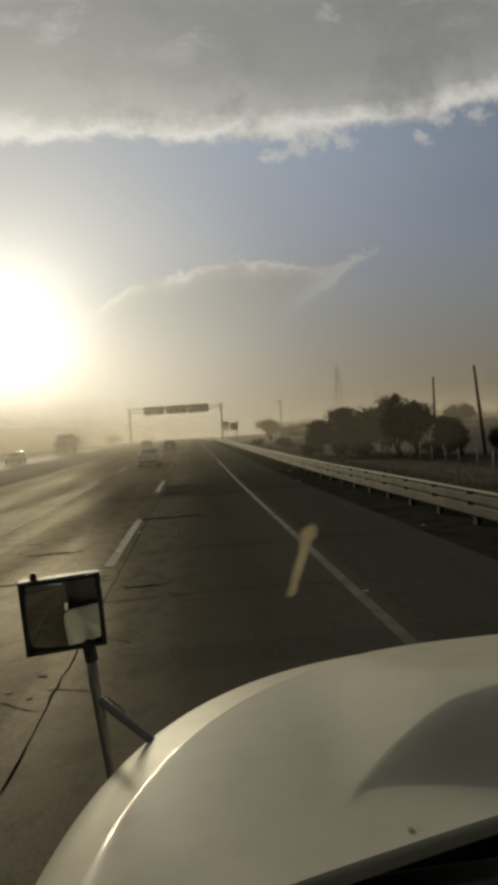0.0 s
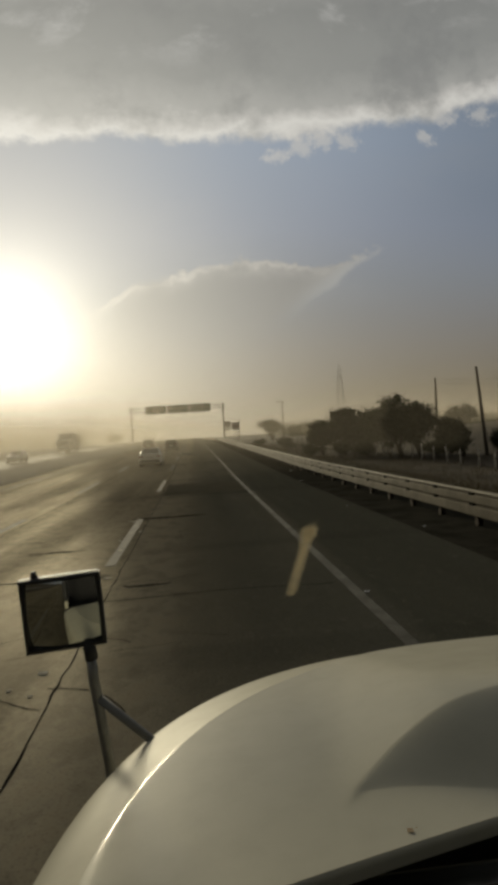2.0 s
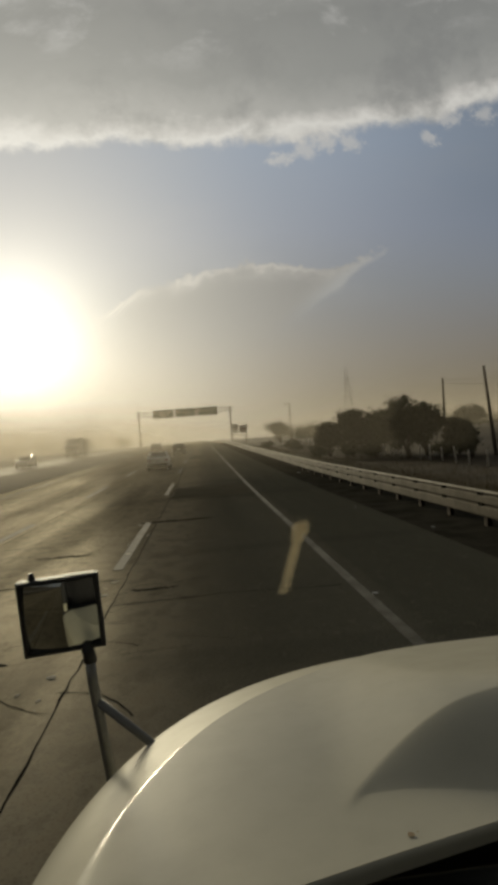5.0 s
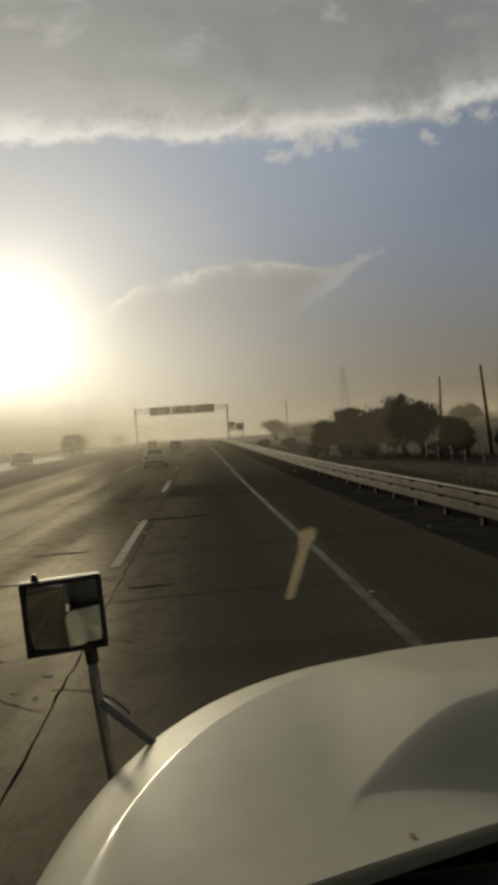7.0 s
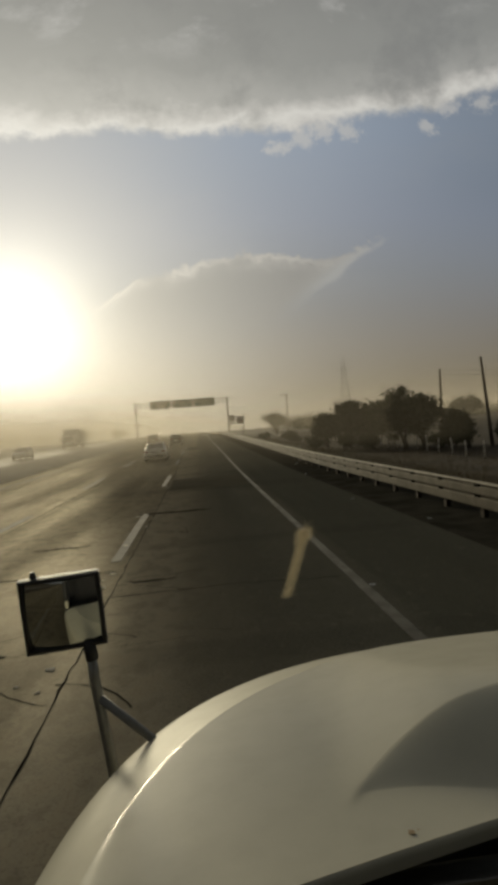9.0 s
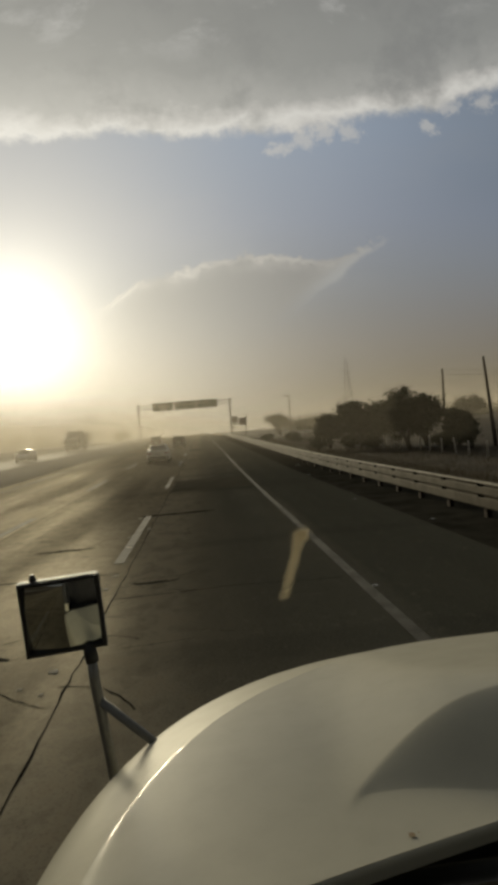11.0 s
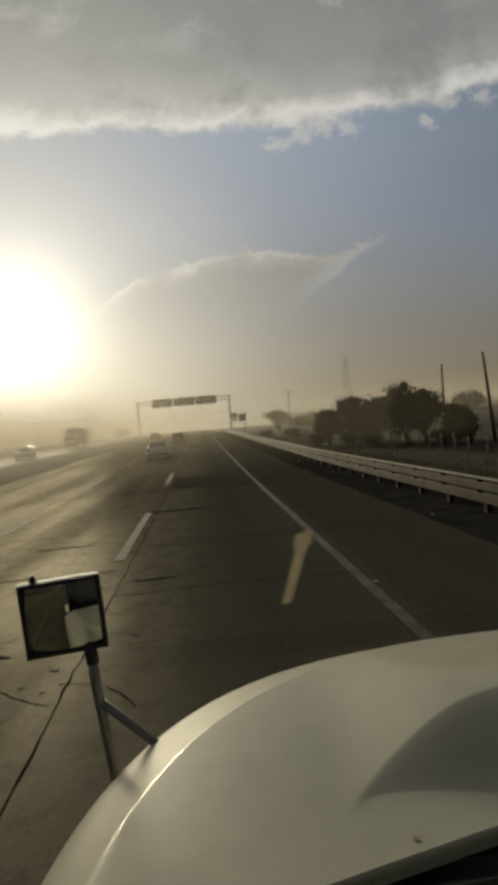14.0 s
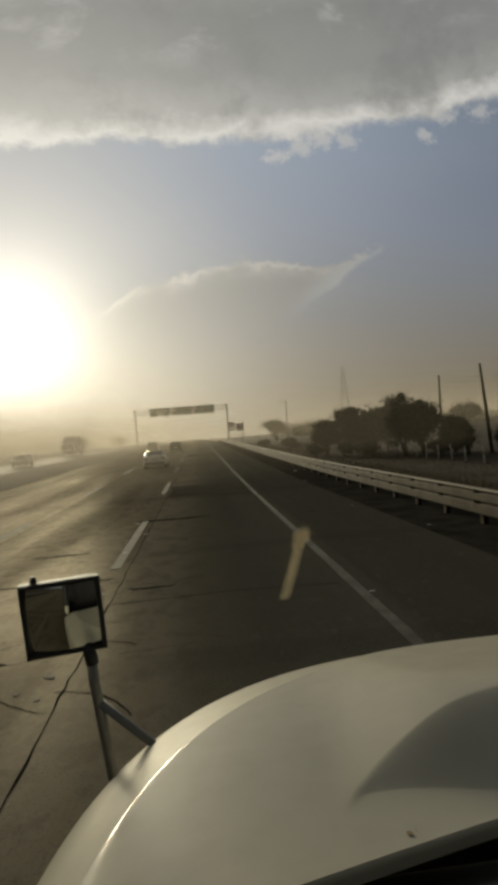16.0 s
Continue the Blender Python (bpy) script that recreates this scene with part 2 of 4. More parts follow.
    n.put(relief.inputs["Height"], n.math("ADD", n.math("ADD", grain, stones), n.math("MULTIPLY", fleck, 0.8)))
    matt, gloss, shader = n.add("ShaderNodeBsdfDiffuse"), n.add("ShaderNodeBsdfGlossy"), n.add("ShaderNodeMixShader")
    n.put(matt.inputs["Color"], base)
    gloss.inputs["Color"].default_value = (0.95, 0.89, 0.76, 1)
    n.put(gloss.inputs["Roughness"], n.math("ADD", 0.27, n.math("MULTIPLY", blot, 0.15)))
    polish = n.math("ADD", 0.55, n.math("MULTIPLY", n.step(n.noise(where, 0.8, 5, 0.55, (1.0, 0.05, 1.0)), 0.4, 0.62), 0.7))
    dull = n.math("SUBTRACT", 1.0, n.math("MULTIPLY", n.step(across, -1.7, -0.8), 0.5))
    n.put(shader.inputs[0], n.math("MULTIPLY", n.math("MULTIPLY", dull, polish), GLARE))
    n.put(matt.inputs["Normal"], relief.outputs[0])
    gentle = n.add("ShaderNodeBump")
    gentle.inputs["Strength"].default_value, gentle.inputs["Distance"].default_value = 0.12, 0.01
    n.put(gentle.inputs["Height"], fleck)
    n.put(gloss.inputs["Normal"], gentle.outputs[0])
    n.put(shader.inputs[1], matt.outputs[0]), n.put(shader.inputs[2], gloss.outputs[0])
    n.put(n.add("ShaderNodeOutputMaterial").inputs[0], shader.outputs[0])
    return mat


def thin_material(name, colour, pass_colour, glow_through=0.5):
    """Leaves and dust flecks: light passes through them."""
    mat = bpy.data.materials.new(name)
    mat.use_nodes = True
    n = Nodes(mat.node_tree)
    pick = n.add("ShaderNodeNewGeometry").outputs["Random Per Island"]
    front, through_it = n.add("ShaderNodeBsdfDiffuse"), n.add("ShaderNodeBsdfTranslucent")
    n.put(front.inputs[0], n.mix(pick, tuple(c * 0.6 for c in colour), tuple(c * 1.4 for c in colour)))
    n.put(through_it.inputs[0], n.mix(pick, tuple(c * 0.7 for c in pass_colour), tuple(min(1, c * 1.3) for c in pass_colour)))
    both = n.add("ShaderNodeMixShader")
    both.inputs[0].default_value = glow_through
    n.put(both.inputs[1], front.outputs[0]), n.put(both.inputs[2], through_it.outputs[0])
    n.put(n.add("ShaderNodeOutputMaterial").inputs[0], both.outputs[0])
    return mat


def mirror_material():
    mat = bpy.data.materials.new("mirror_glass")
    mat.use_nodes = True
    n = Nodes(mat.node_tree)
    shader = n.add("ShaderNodeBsdfPrincipled")
    shader.inputs["Base Color"].default_value = (0.58, 0.59, 0.55, 1)
    shader.inputs["Metallic"].default_value, shader.inputs["Roughness"].default_value = 1.0, 0.03
    n.put(n.add("ShaderNodeOutputMaterial").inputs[0], shader.outputs[0])
    return mat


ASPHALT = road_material()
OLD_ASPHALT = material("grey_asphalt", (0.11, 0.10, 0.08), 0.7, second=(0.055, 0.05, 0.045), scale=0.4, fine=90, bump=0.4)
PAINT_LINE = material("road_paint", (0.18, 0.166, 0.13), 0.75, second=(0.085, 0.077, 0.06), scale=1.1, amount=0.6, fine=25)
EDGE_PAINT = material("faded_paint", (0.135, 0.13, 0.11), 0.8, second=(0.06, 0.056, 0.046), scale=1.2, amount=0.9, fine=22, bump=0.2)
TAR = material("tar", (0.010, 0.010, 0.009), 0.9, scale=3, spec=0.0)
DIRT = material("dry_earth", (0.075, 0.058, 0.037), 0.95, second=(0.036, 0.03, 0.02), scale=0.25, amount=0.9, fine=6, bump=0.6, spec=0.1)
GRAVEL = material("dark_gravel", (0.050, 0.047, 0.037), 0.95, second=(0.024, 0.0225, 0.018), scale=1.2, amount=0.9, fine=30, bump=0.9, spec=0.0)
GRASS = thin_material("dry_grass", (0.055, 0.045, 0.026), (0.05, 0.04, 0.02), 0.35)
LEAF = thin_material("mesquite_leaves", (0.036, 0.042, 0.022), (0.026, 0.030, 0.014), 0.2)
BARK = material("bark", (0.055, 0.043, 0.032), 0.9, scale=8, fine=40, bump=0.8, stretch=(1, 1, 0.25))
WOOD = material("weathered_pole", (0.085, 0.068, 0.05), 0.85, scale=3, fine=40, bump=0.4, stretch=(1, 1, 0.08))
CONCRETE = material("concrete", (0.20, 0.178, 0.14), 0.85, second=(0.14, 0.125, 0.10), scale=0.9, amount=0.8, fine=30, bump=0.3)
KERB_PAINT = material("ochre_kerb", (0.30, 0.19, 0.09), 0.8, second=(0.16, 0.11, 0.07), scale=1.0, amount=0.8, bump=0.3)
ZINC = material("galvanised_rail", (0.108, 0.094, 0.067), 0.75, 0.0, second=(0.062, 0.051, 0.034), scale=1.5, amount=0.8, fine=18, bump=0.06, spec=0.1)
# lighter copy of the rail zinc: light on the top lip put into its colour
ZINC_LIT = material("lit_rail_edge", (0.22, 0.20, 0.158), 0.65, 0.0, second=(0.13, 0.115, 0.088), scale=1.5, amount=0.6, fine=18)
RUSTY = material("rusty_post", (0.04, 0.028, 0.02), 0.8, 0.2, scale=6, fine=40, bump=0.3)
STEEL = material("grey_steel", (0.10, 0.098, 0.09), 0.6, 0.3, scale=3, bump=0.05)
GREEN = material("sign_green", (0.008, 0.075, 0.042), 0.45, second=(0.01, 0.06, 0.04), scale=1.2, amount=0.6, fine=9)
BLUE = material("sign_blue", (0.015, 0.05, 0.17), 0.45, scale=2, amount=0.5)
WHITE = material("sign_white", (0.66, 0.65, 0.60), 0.5, second=(0.5, 0.48, 0.42), scale=3, amount=0.5)
RED = material("sign_red", (0.32, 0.03, 0.025), 0.5, scale=3, amount=0.4)
BLACK = material("black_plastic", (0.012, 0.012, 0.012), 0.5, scale=10, fine=150, bump=0.1)
RUBBER = material("rubber", (0.016, 0.016, 0.015), 0.85, scale=10, fine=90, bump=0.3)
TRUCK_WHITE = material("dusty_white_paint", (0.43, 0.413, 0.33), 0.5, second=(0.36, 0.345, 0.277), scale=1.6, amount=0.35, fine=14, bump=0.0, coat=0.3, spec=0.1)
CAR_WHITE = material("white_car_paint", (0.80, 0.79, 0.76), 0.25, second=(0.5, 0.47, 0.4), scale=2, amount=0.5, coat=0.5)
CAR_DARK = material("dark_car_paint", (0.022, 0.018, 0.018), 0.3, second=(0.06, 0.05, 0.042), scale=2, amount=0.6, coat=0.4)
CAR_RED = material("dull_red_paint", (0.13, 0.040, 0.025), 0.35, second=(0.10, 0.06, 0.04), scale=2, amount=0.6, coat=0.3)
CAR_GLASS = material("dark_car_glass", (0.055, 0.054, 0.050), 0.3, scale=2, amount=0.4)
TAIL_RED = material("tail_light_red", (0.16, 0.012, 0.012), 0.25, scale=4, amount=0.2)
DULL_STEEL = material("dull_steel", (0.22, 0.22, 0.21), 0.5, 0.3, scale=4)
CHROME = material("chrome", (0.55, 0.55, 0.54), 0.2, 1.0, scale=4, amount=0.3)
MAST_GREY = material("painted_tube", (0.26, 0.26, 0.245), 0.3, 0.6, scale=9, amount=0.7, fine=50)
RUST_SPOT = material("rust", (0.33, 0.26, 0.17), 0.9, second=(0.14, 0.08, 0.045), scale=60, fine=300)
MUD = thin_material("dried_mud", (0.30, 0.265, 0.19), (0.46, 0.40, 0.275), 0.6)
MIRROR = mirror_material()
PLATE = material("plate_grey", (0.36, 0.36, 0.34), 0.5, scale=20)
SEAT_CLOTH = material("dark_cloth", (0.03, 0.03, 0.032), 0.95, scale=8, fine=200, bump=0.2)


# ---- shape helpers ----
def mesh_of(name, bm, mat, smooth=False):
    bmesh.ops.recalc_face_normals(bm, faces=bm.faces)
    me = bpy.data.meshes.new(name)
    bm.to_mesh(me)
    bm.free()
    for m in (mat if isinstance(mat, (list, tuple)) else [mat]):
        me.materials.append(m)
    if smooth:
        me.polygons.foreach_set("use_smooth", [True] * len(me.polygons))
    return me


def part(name, bm, mat, parent=None, label="", smooth=False):
    ob = new(name, mesh_of(name, bm, mat, smooth))
    ob.parent = parent
    return tagged(ob, label)


def thing(name, place, label, category, group="", kind=""):
    ob = new(name)
    ob.matrix_basis = place if isinstance(place, Matrix) else Matrix.Translation(place)
    ob.empty_display_size = 0.2
    return tagged(ob, label, category, group, kind)


def box(bm, x0, x1, y0, y1, z0, z1, bevel=0.0, turn=None):
    made = bmesh.ops.create_cube(bm, size=1.0)["verts"]
    m = Matrix.Translation(((x0 + x1) / 2, (y0 + y1) / 2, (z0 + z1) / 2)) @ Matrix.Diagonal((x1 - x0, y1 - y0, z1 - z0, 1))
    bmesh.ops.transform(bm, matrix=(turn @ m) if turn else m, verts=made)
    if bevel:
        edges = {e for v in made for e in v.link_edges}
        bmesh.ops.bevel(bm, geom=list(edges), offset=bevel, segments=2, affect="EDGES", clamp_overlap=True)
    return bm


def solid(x0, x1, y0, y1, z0, z1, bevel=0.0, turn=None):
    return box(bmesh.new(), x0, x1, y0, y1, z0, z1, bevel, turn)


def tube(bm, points, radii, sides=10):
    """A tapered tube through points."""
    points = [Vector(p) for p in points]
    rings = []
    for i, p in enumerate(points):
        way = (points[min(i + 1, len(points) - 1)] - points[max(i - 1, 0)]).normalized()
        side = way.orthogonal().normalized() if not rings else (old - way * old.dot(way)).normalized()
        old = side
        up = way.cross(side)
        r = radii[i] if isinstance(radii, (list, tuple)) else radii
        rings.append([bm.verts.new(p + (side * math.cos(a) + up * math.sin(a)) * r) for a in (2 * math.pi * k / sides for k in range(sides))])
    for a, b in zip(rings, rings[1:]):
        for k in range(sides):
            bm.faces.new((a[k], a[(k + 1) % sides], b[(k + 1) % sides], b[k]))
    bm.faces.new(rings[0][::-1])
    bm.faces.new(rings[-1])
    return bm


def loft(bm, rows, close=False):
    """Quads between rows of points."""
    rings = [[bm.verts.new(p) for p in row] for row in rows]
    count = len(rings[0])
    for a, b in zip(rings, rings[1:]):
        for k in range(count if close else count - 1):
            bm.faces.new((a[k], a[(k + 1) % count], b[(k + 1) % count], b[k]))
    return rings


def rise(y):
    """The road climbs gently ahead."""
    if y < 20:
        return 0.0
    z = 0.0115 * (y - 28) if y > 36 else 0.000359 * (y - 20) ** 2
    return z if y < 160 else 0.0115 * 132 + 0.002 * (y - 160)


def lettering(name, text, size, place, mat, parent, label=""):
    curve = bpy.data.curves.new(name, "FONT")
    curve.body, curve.size, curve.align_x, curve.align_y, curve.extrude = text, size, "CENTER", "CENTER", 0.004
    raw = bpy.data.objects.new(name, curve)
    scene.collection.objects.link(raw)
    me = bpy.data.meshes.new_from_object(raw.evaluated_get(bpy.context.evaluated_depsgraph_get()))
    bpy.data.objects.remove(raw)
    me.materials.clear()
    me.materials.append(mat)
    ob = new(name, me)
    ob.matrix_basis = place
    ob.parent = parent
    return tagged(ob, label)


# ---- ground, road and their markings ----
def strip(x0, x1, y0, y1, lift, step=10.0, thick=0.0):
    """A ribbon along the road that follows its rise."""
    bm = bmesh.new()
    count = max(1, int((y1 - y0) / step))
    ys = [y0 + (y1 - y0) * i / count for i in range(count + 1)]
    rows = [[(x0, y, rise(y) + lift - thick), (x0, y, rise(y) + lift), (x1, y, rise(y) + lift), (x1, y, rise(y) + lift - thick)] for y in ys]
    loft(bm, rows)
    return bm


def ground_mesh():
    bm = bmesh.new()
    xs = [-4000, -1500, -600, -250, -120, -70, -45, -34, -28, -18.9, -11.6, 4.4, 5.2, 6.5, 8, 10, 12, 14, 17, 22, 30, 45, 70, 120, 250, 600, 1500, 4000]
    ys = [-4000, -1500, -600, -300] + list(range(-200, 340, 8)) + [400, 600, 1000, 1800, 4000]
    rows = []
    for y in ys:
        row = []
        for x in xs:
            z = rise(min(y, 900)) - 0.03
            if x > 6:
                z -= 0.75 * min(1.0, (x - 6) / 7)
            if x > 8 or x < -30:
                z += 0.16 * noise.noise((x * 0.11, y * 0.11, 0))
            row.append((x, y, z))
        rows.append(row)
    loft(bm, rows)
    return bm


ground = tagged(part("ground", ground_mesh(), DIRT, smooth=True), "dry bare earth with sparse yellow grass beside the highway", "ground", kind="structure")
road = tagged(part("road", strip(-11.6, 4.5, -250, 1200, 0.0, 2.0, thick=0.08), ASPHALT), "worn dark asphalt highway with dusty lanes and oily tracks", "road", kind="structure")
verge = tagged(part("verge", strip(4.5, 6.3, -250, 1200, -0.012, 2.0, thick=0.05), GRAVEL), "strip of dark gravel between the shoulder and the guardrail", "verge", kind="structure")
far_road = tagged(part("opposite_road", strip(-27.5, -18.9, -250, 1200, 0.004, thick=0.1), OLD_ASPHALT), "pale asphalt of the opposite carriageway lit by the low sun", "road", kind="structure")
part("edge_line", strip(1.945, 2.095, -250, 1200, 0.006, 2.0), EDGE_PAINT, road, "worn white line along the shoulder")
part("edge_line", strip(-10.55, -10.4, -250, 1200, 0.006, 2.0), EDGE_PAINT, road)
exit_line = bmesh.new()
loft(exit_line, [[(2.6 + 0.03 * k ** 1.5 - 0.09, 158 + 8 * k, rise(158 + 8 * k) + 0.006), (2.6 + 0.03 * k ** 1.5 + 0.09, 158 + 8 * k, rise(158 + 8 * k) + 0.006)] for k in range(16)])
part("exit_line", exit_line, PAINT_LINE, road, "white line of the opening exit lane")


def dash_mesh():
    return mesh_of("lane_dash", solid(-0.095, 0.095, 0.0, 6.4, -0.006, 0.002), PAINT_LINE)


dash = dash_mesh()
for x, start in ((-1.66, 11.1), (-5.42, 13.2)):
    for k in range(-9, 22):
        y = start + 15.3 * k
        mark = new("lane_dash", dash)
        mark.matrix_basis = Matrix.Translation((x, y, rise(y) + 0.005)) @ Matrix.Rotation(math.atan2(rise(y + 6.4) - rise(y), 6.4), 4, "X")
        mark.parent = road


def seam(points, width, lift=0.003, seed=1):
    """A jagged crack sealed with tar."""
    rng, bm = random.Random(seed), bmesh.new()
    rows = []
    for (x0, y0), (x1, y1) in zip(points, points[1:]):
        length = math.hypot(x1 - x0, y1 - y0)
        nx, ny = -(y1 - y0) / length, (x1 - x0) / length
        for i in range(int(length / 0.22) + 1):
            f = i * 0.22 / length
            o, w = rng.uniform(-0.018, 0.018), width * rng.uniform(0.35, 1.15)
            x, y = x0 + (x1 - x0) * f + nx * o, y0 + (y1 - y0) * f + ny * o
            rows.append([(x - nx * w, y - ny * w, rise(y) + lift), (x + nx * w, y + ny * w, rise(y) + lift)])
    loft(bm, rows)
    return bm


part("joint", seam([(-1.40, -40), (-1.42, 60), (-1.41, 120)], 0.011, seed=2), TAR, road, "dark open joint between the lanes")
part("joint", seam([(-5.1, -10), (-5.1, 90)], 0.014, seed=3), TAR, road)
for k, (x0, x1, y, w) in enumerate(((-1.4, 2.0, 8.6, 0.012), (-1.4, 2.1, 23.5, 0.03), (-10, -1.4, 14.6, 0.014), (-10, -1.45, 10.3, 0.035), (-1.4, 2.0, 38.0, 0.04), (-9.5, -1.4, 29.4, 0.02), (-9.5, 2.0, 55.0, 0.05))):
    part("joint", seam([(x0, y), ((x0 + x1) / 2, y + 0.12), (x1, y - 0.06)], w, seed=20 + k), TAR, road)

def crack_net(count, seed):
    """Fine branching cracks in the worn surface close to the joint."""
    rng = random.Random(seed)
    bm = bmesh.new()
    for _ in range(count):
        x, y = rng.uniform(-4.2, -0.1), 5.2 + 15 * rng.random() ** 1.4
        a, w = rng.choice((0.0, math.pi / 2, 0.4, 2.6)) + rng.gauss(0, 0.35), rng.uniform(0.003, 0.009)
        rows = []
        for k in range(rng.randint(4, 12)):
            a += rng.gauss(0, 0.25)
            half = w * rng.uniform(0.4, 1.3)
            rows.append([(x - math.sin(a) * half, y + math.cos(a) * half, rise(y) + 0.0035), (x + math.sin(a) * half, y - math.cos(a) * half, rise(y) + 0.0035)])
            x, y = x + 0.12 * math.cos(a), y + 0.12 * math.sin(a)
        loft(bm, rows)
    return bm


part("crack", crack_net(38, 64), TAR, road, "fine dark cracks in the worn asphalt")


def pothole(x0, x1, y, depth, seed):
    """A shallow broken strip where the top coat has come away."""
    rng, bm = random.Random(seed), bmesh.new()
    rows = []
    for k in range(25):
        f = k / 24
        x = x0 + (x1 - x0) * f
        half = depth * (0.25 + 0.75 * math.sin(math.pi * f) ** 0.6) * rng.uniform(0.55, 1.1)
        mid = y + rng.uniform(-0.05, 0.05)
        rows.append([(x, mid - half, rise(y) + 0.003), (x, mid + half, rise(y) + 0.003)])
    loft(bm, rows)
    return bm


for k, (x0, x1, y, d) in enumerate(((-1.9, 0.2, 17.5, 0.22), (-3.6, -2.4, 13.0, 0.10), (-1.25, -0.5, 9.4, 0.08), (-2.9, -2.2, 6.6, 0.07))):
    part("pothole", pothole(x0, x1, y, d, 80 + k), GRAVEL, road, "dark broken strip in the asphalt")
PATCH = material("patch_asphalt", (0.098, 0.089, 0.067), 0.85, second=(0.072, 0.066, 0.050), scale=0.9, amount=0.7, fine=90, bump=0.3, spec=0.0)


def repair_patch(x0, x1, y0, y1, seed):
    """A ragged-edged square of newer asphalt laid over the lane."""
    rng, bm = random.Random(seed), bmesh.new()
    across = 14
    rows = []
    for f in (0.0, 0.25, 0.5, 0.75, 1.0):
        row = []
        for i in range(across + 1):
            x = x0 + (x1 - x0) * i / across + rng.uniform(-0.02, 0.02)
            y = y0 + (y1 - y0) * f + rng.uniform(-0.07, 0.07)
            row.append((x, y, rise(y) + 0.003))
        rows.append(row)
    loft(bm, rows)
    return bm


for k, (x0, x1, y0, y1) in enumerate(((-1.36, 1.92, 24.2, 29.5), (-1.36, 1.92, 66.0, 74.0))):
    part("patch", repair_patch(x0, x1, y0, y1, 50 + k), PATCH, road, "darker square of newer asphalt")


def crumbs(count, place, size, seed):
    """Loose chips scattered on a surface."""
    rng, bm = random.Random(seed), bmesh.new()
    for _ in range(count):
        x, y, z = place(rng)
        s = size * rng.uniform(0.4, 1.4)
        ring = [bm.verts.new((x + s * rng.uniform(0.5, 1) * math.cos(a), y + s * rng.uniform(0.5, 1.4) * math.sin(a), z)) for a in (0.2, 1.4, 2.6, 3.9, 5.2)]
        top = bm.verts.new((x, y, z + s * 0.12))
        for a, b in zip(ring, ring[1:] + ring[:1]):
            bm.faces.new((a, b, top))
    return bm


def chunk_mesh(seed):
    """A flat broken piece of pale board or plaster."""
    rng, bm = random.Random(seed), bmesh.new()
    ring = [(0.09 * rng.uniform(0.55, 1.1) * math.cos(a), 0.13 * rng.uniform(0.55, 1.1) * math.sin(a)) for a in (0.1, 0.9, 1.8, 2.6, 3.5, 4.4, 5.3)]
    rings = loft(bm, [[(x * k, y * k, z) for x, y in ring] for k, z in ((1.0, 0.0), (0.99, 0.004), (0.9, 0.006))], True)
    bm.faces.new(rings[-1])
    return mesh_of("broken_board", bm, WHITE_DUST)


WHITE_DUST = material("dusty_board", (0.58, 0.54, 0.44), 0.9, second=(0.22, 0.195, 0.145), scale=9, amount=0.8, fine=60)
chunks = [chunk_mesh(k) for k in range(4)]
rr = random.Random(77)
for k in range(13):
    y = 5.0 + 13 * rr.random() ** 1.5
    piece = new("broken_board", chunks[k % 4])
    piece.matrix_basis = Matrix.Translation((-1.72 + rr.gauss(0, 0.16), y, 0.004)) @ Matrix.Rotation(rr.uniform(0, 6.3), 4, "Z") @ Matrix.Scale(rr.uniform(0.3, 1.05), 4)
    tagged(piece, "broken flat piece of pale dusty board on the road", "debris", "broken boards on the road")
chips = part("road_debris", crumbs(45, lambda r: (-1.60 + r.gauss(0, 0.13), r.uniform(4.5, 30), 0.004), 0.022, 8), PAINT_LINE)
tagged(chips, "pale chips of broken paint lying along the lane joint", "debris", kind="stuff")


def scrap_mesh(seed):
    """A crumpled scrap of paper or plastic."""
    rng, bm = random.Random(seed), bmesh.new()
    loft(bm, [[(0.045 * (i - 2) + rng.uniform(-0.012, 0.012), 0.05 * (j - 2) + rng.uniform(-0.015, 0.015), 0.012 + rng.uniform(0, 0.03)) for i in range(5)] for j in range(5)])
    return mesh_of("litter_scrap", bm, PLATE)


scrap = scrap_mesh(5)
for x, y, turn, size in ((4.6, 26.7, 0.4, 0.7), (4.75, 12.6, 1.9, 0.4), (2.15, 7.95, 1.2, 0.4), (5.2, 33.3, 2.5, 0.9), (4.2, 17.0, 0.9, 0.35)):
    litter = new("litter_scrap", scrap)
    litter.matrix_basis = Matrix.Translation((x, y, rise(y) - 0.004)) @ Matrix.Rotation(turn, 4, "Z") @ Matrix.Scale(size, 4)
    tagged(litter, "crumpled pale scrap of litter lying beside the road", "litter", "roadside litter")


stones = part("verge_stones", crumbs(500, lambda r: (r.uniform(4.6, 6.4), r.uniform(6, 70), 0.0), 0.035, 9), GRAVEL)
tagged(stones, "dark loose stones on the gravel verge", "stones", kind="stuff")


def grass_mesh(count, place, seed):
    rng = np.random.RandomState(seed)
    pts = np.array([place(rng) for _ in range(count)])
    h = rng.uniform(0.12, 0.45, count)
    a = rng.uniform(0, 2 * np.pi, count)
    w = rng.uniform(0.003, 0.009, count)
    lean = rng.normal(0, 0.12, (count, 2))
    v = np.zeros((count, 3, 3))
    v[:, 0] = pts + np.stack([np.cos(a) * w, np.sin(a) * w, -0.02 + 0 * a], 1)
    v[:, 1] = pts - np.stack([np.cos(a) * w, np.sin(a) * w, 0.02 + 0 * a], 1)
    v[:, 2] = pts + np.stack([lean[:, 0], lean[:, 1], h], 1)
    return triangles("dry_grass", v)


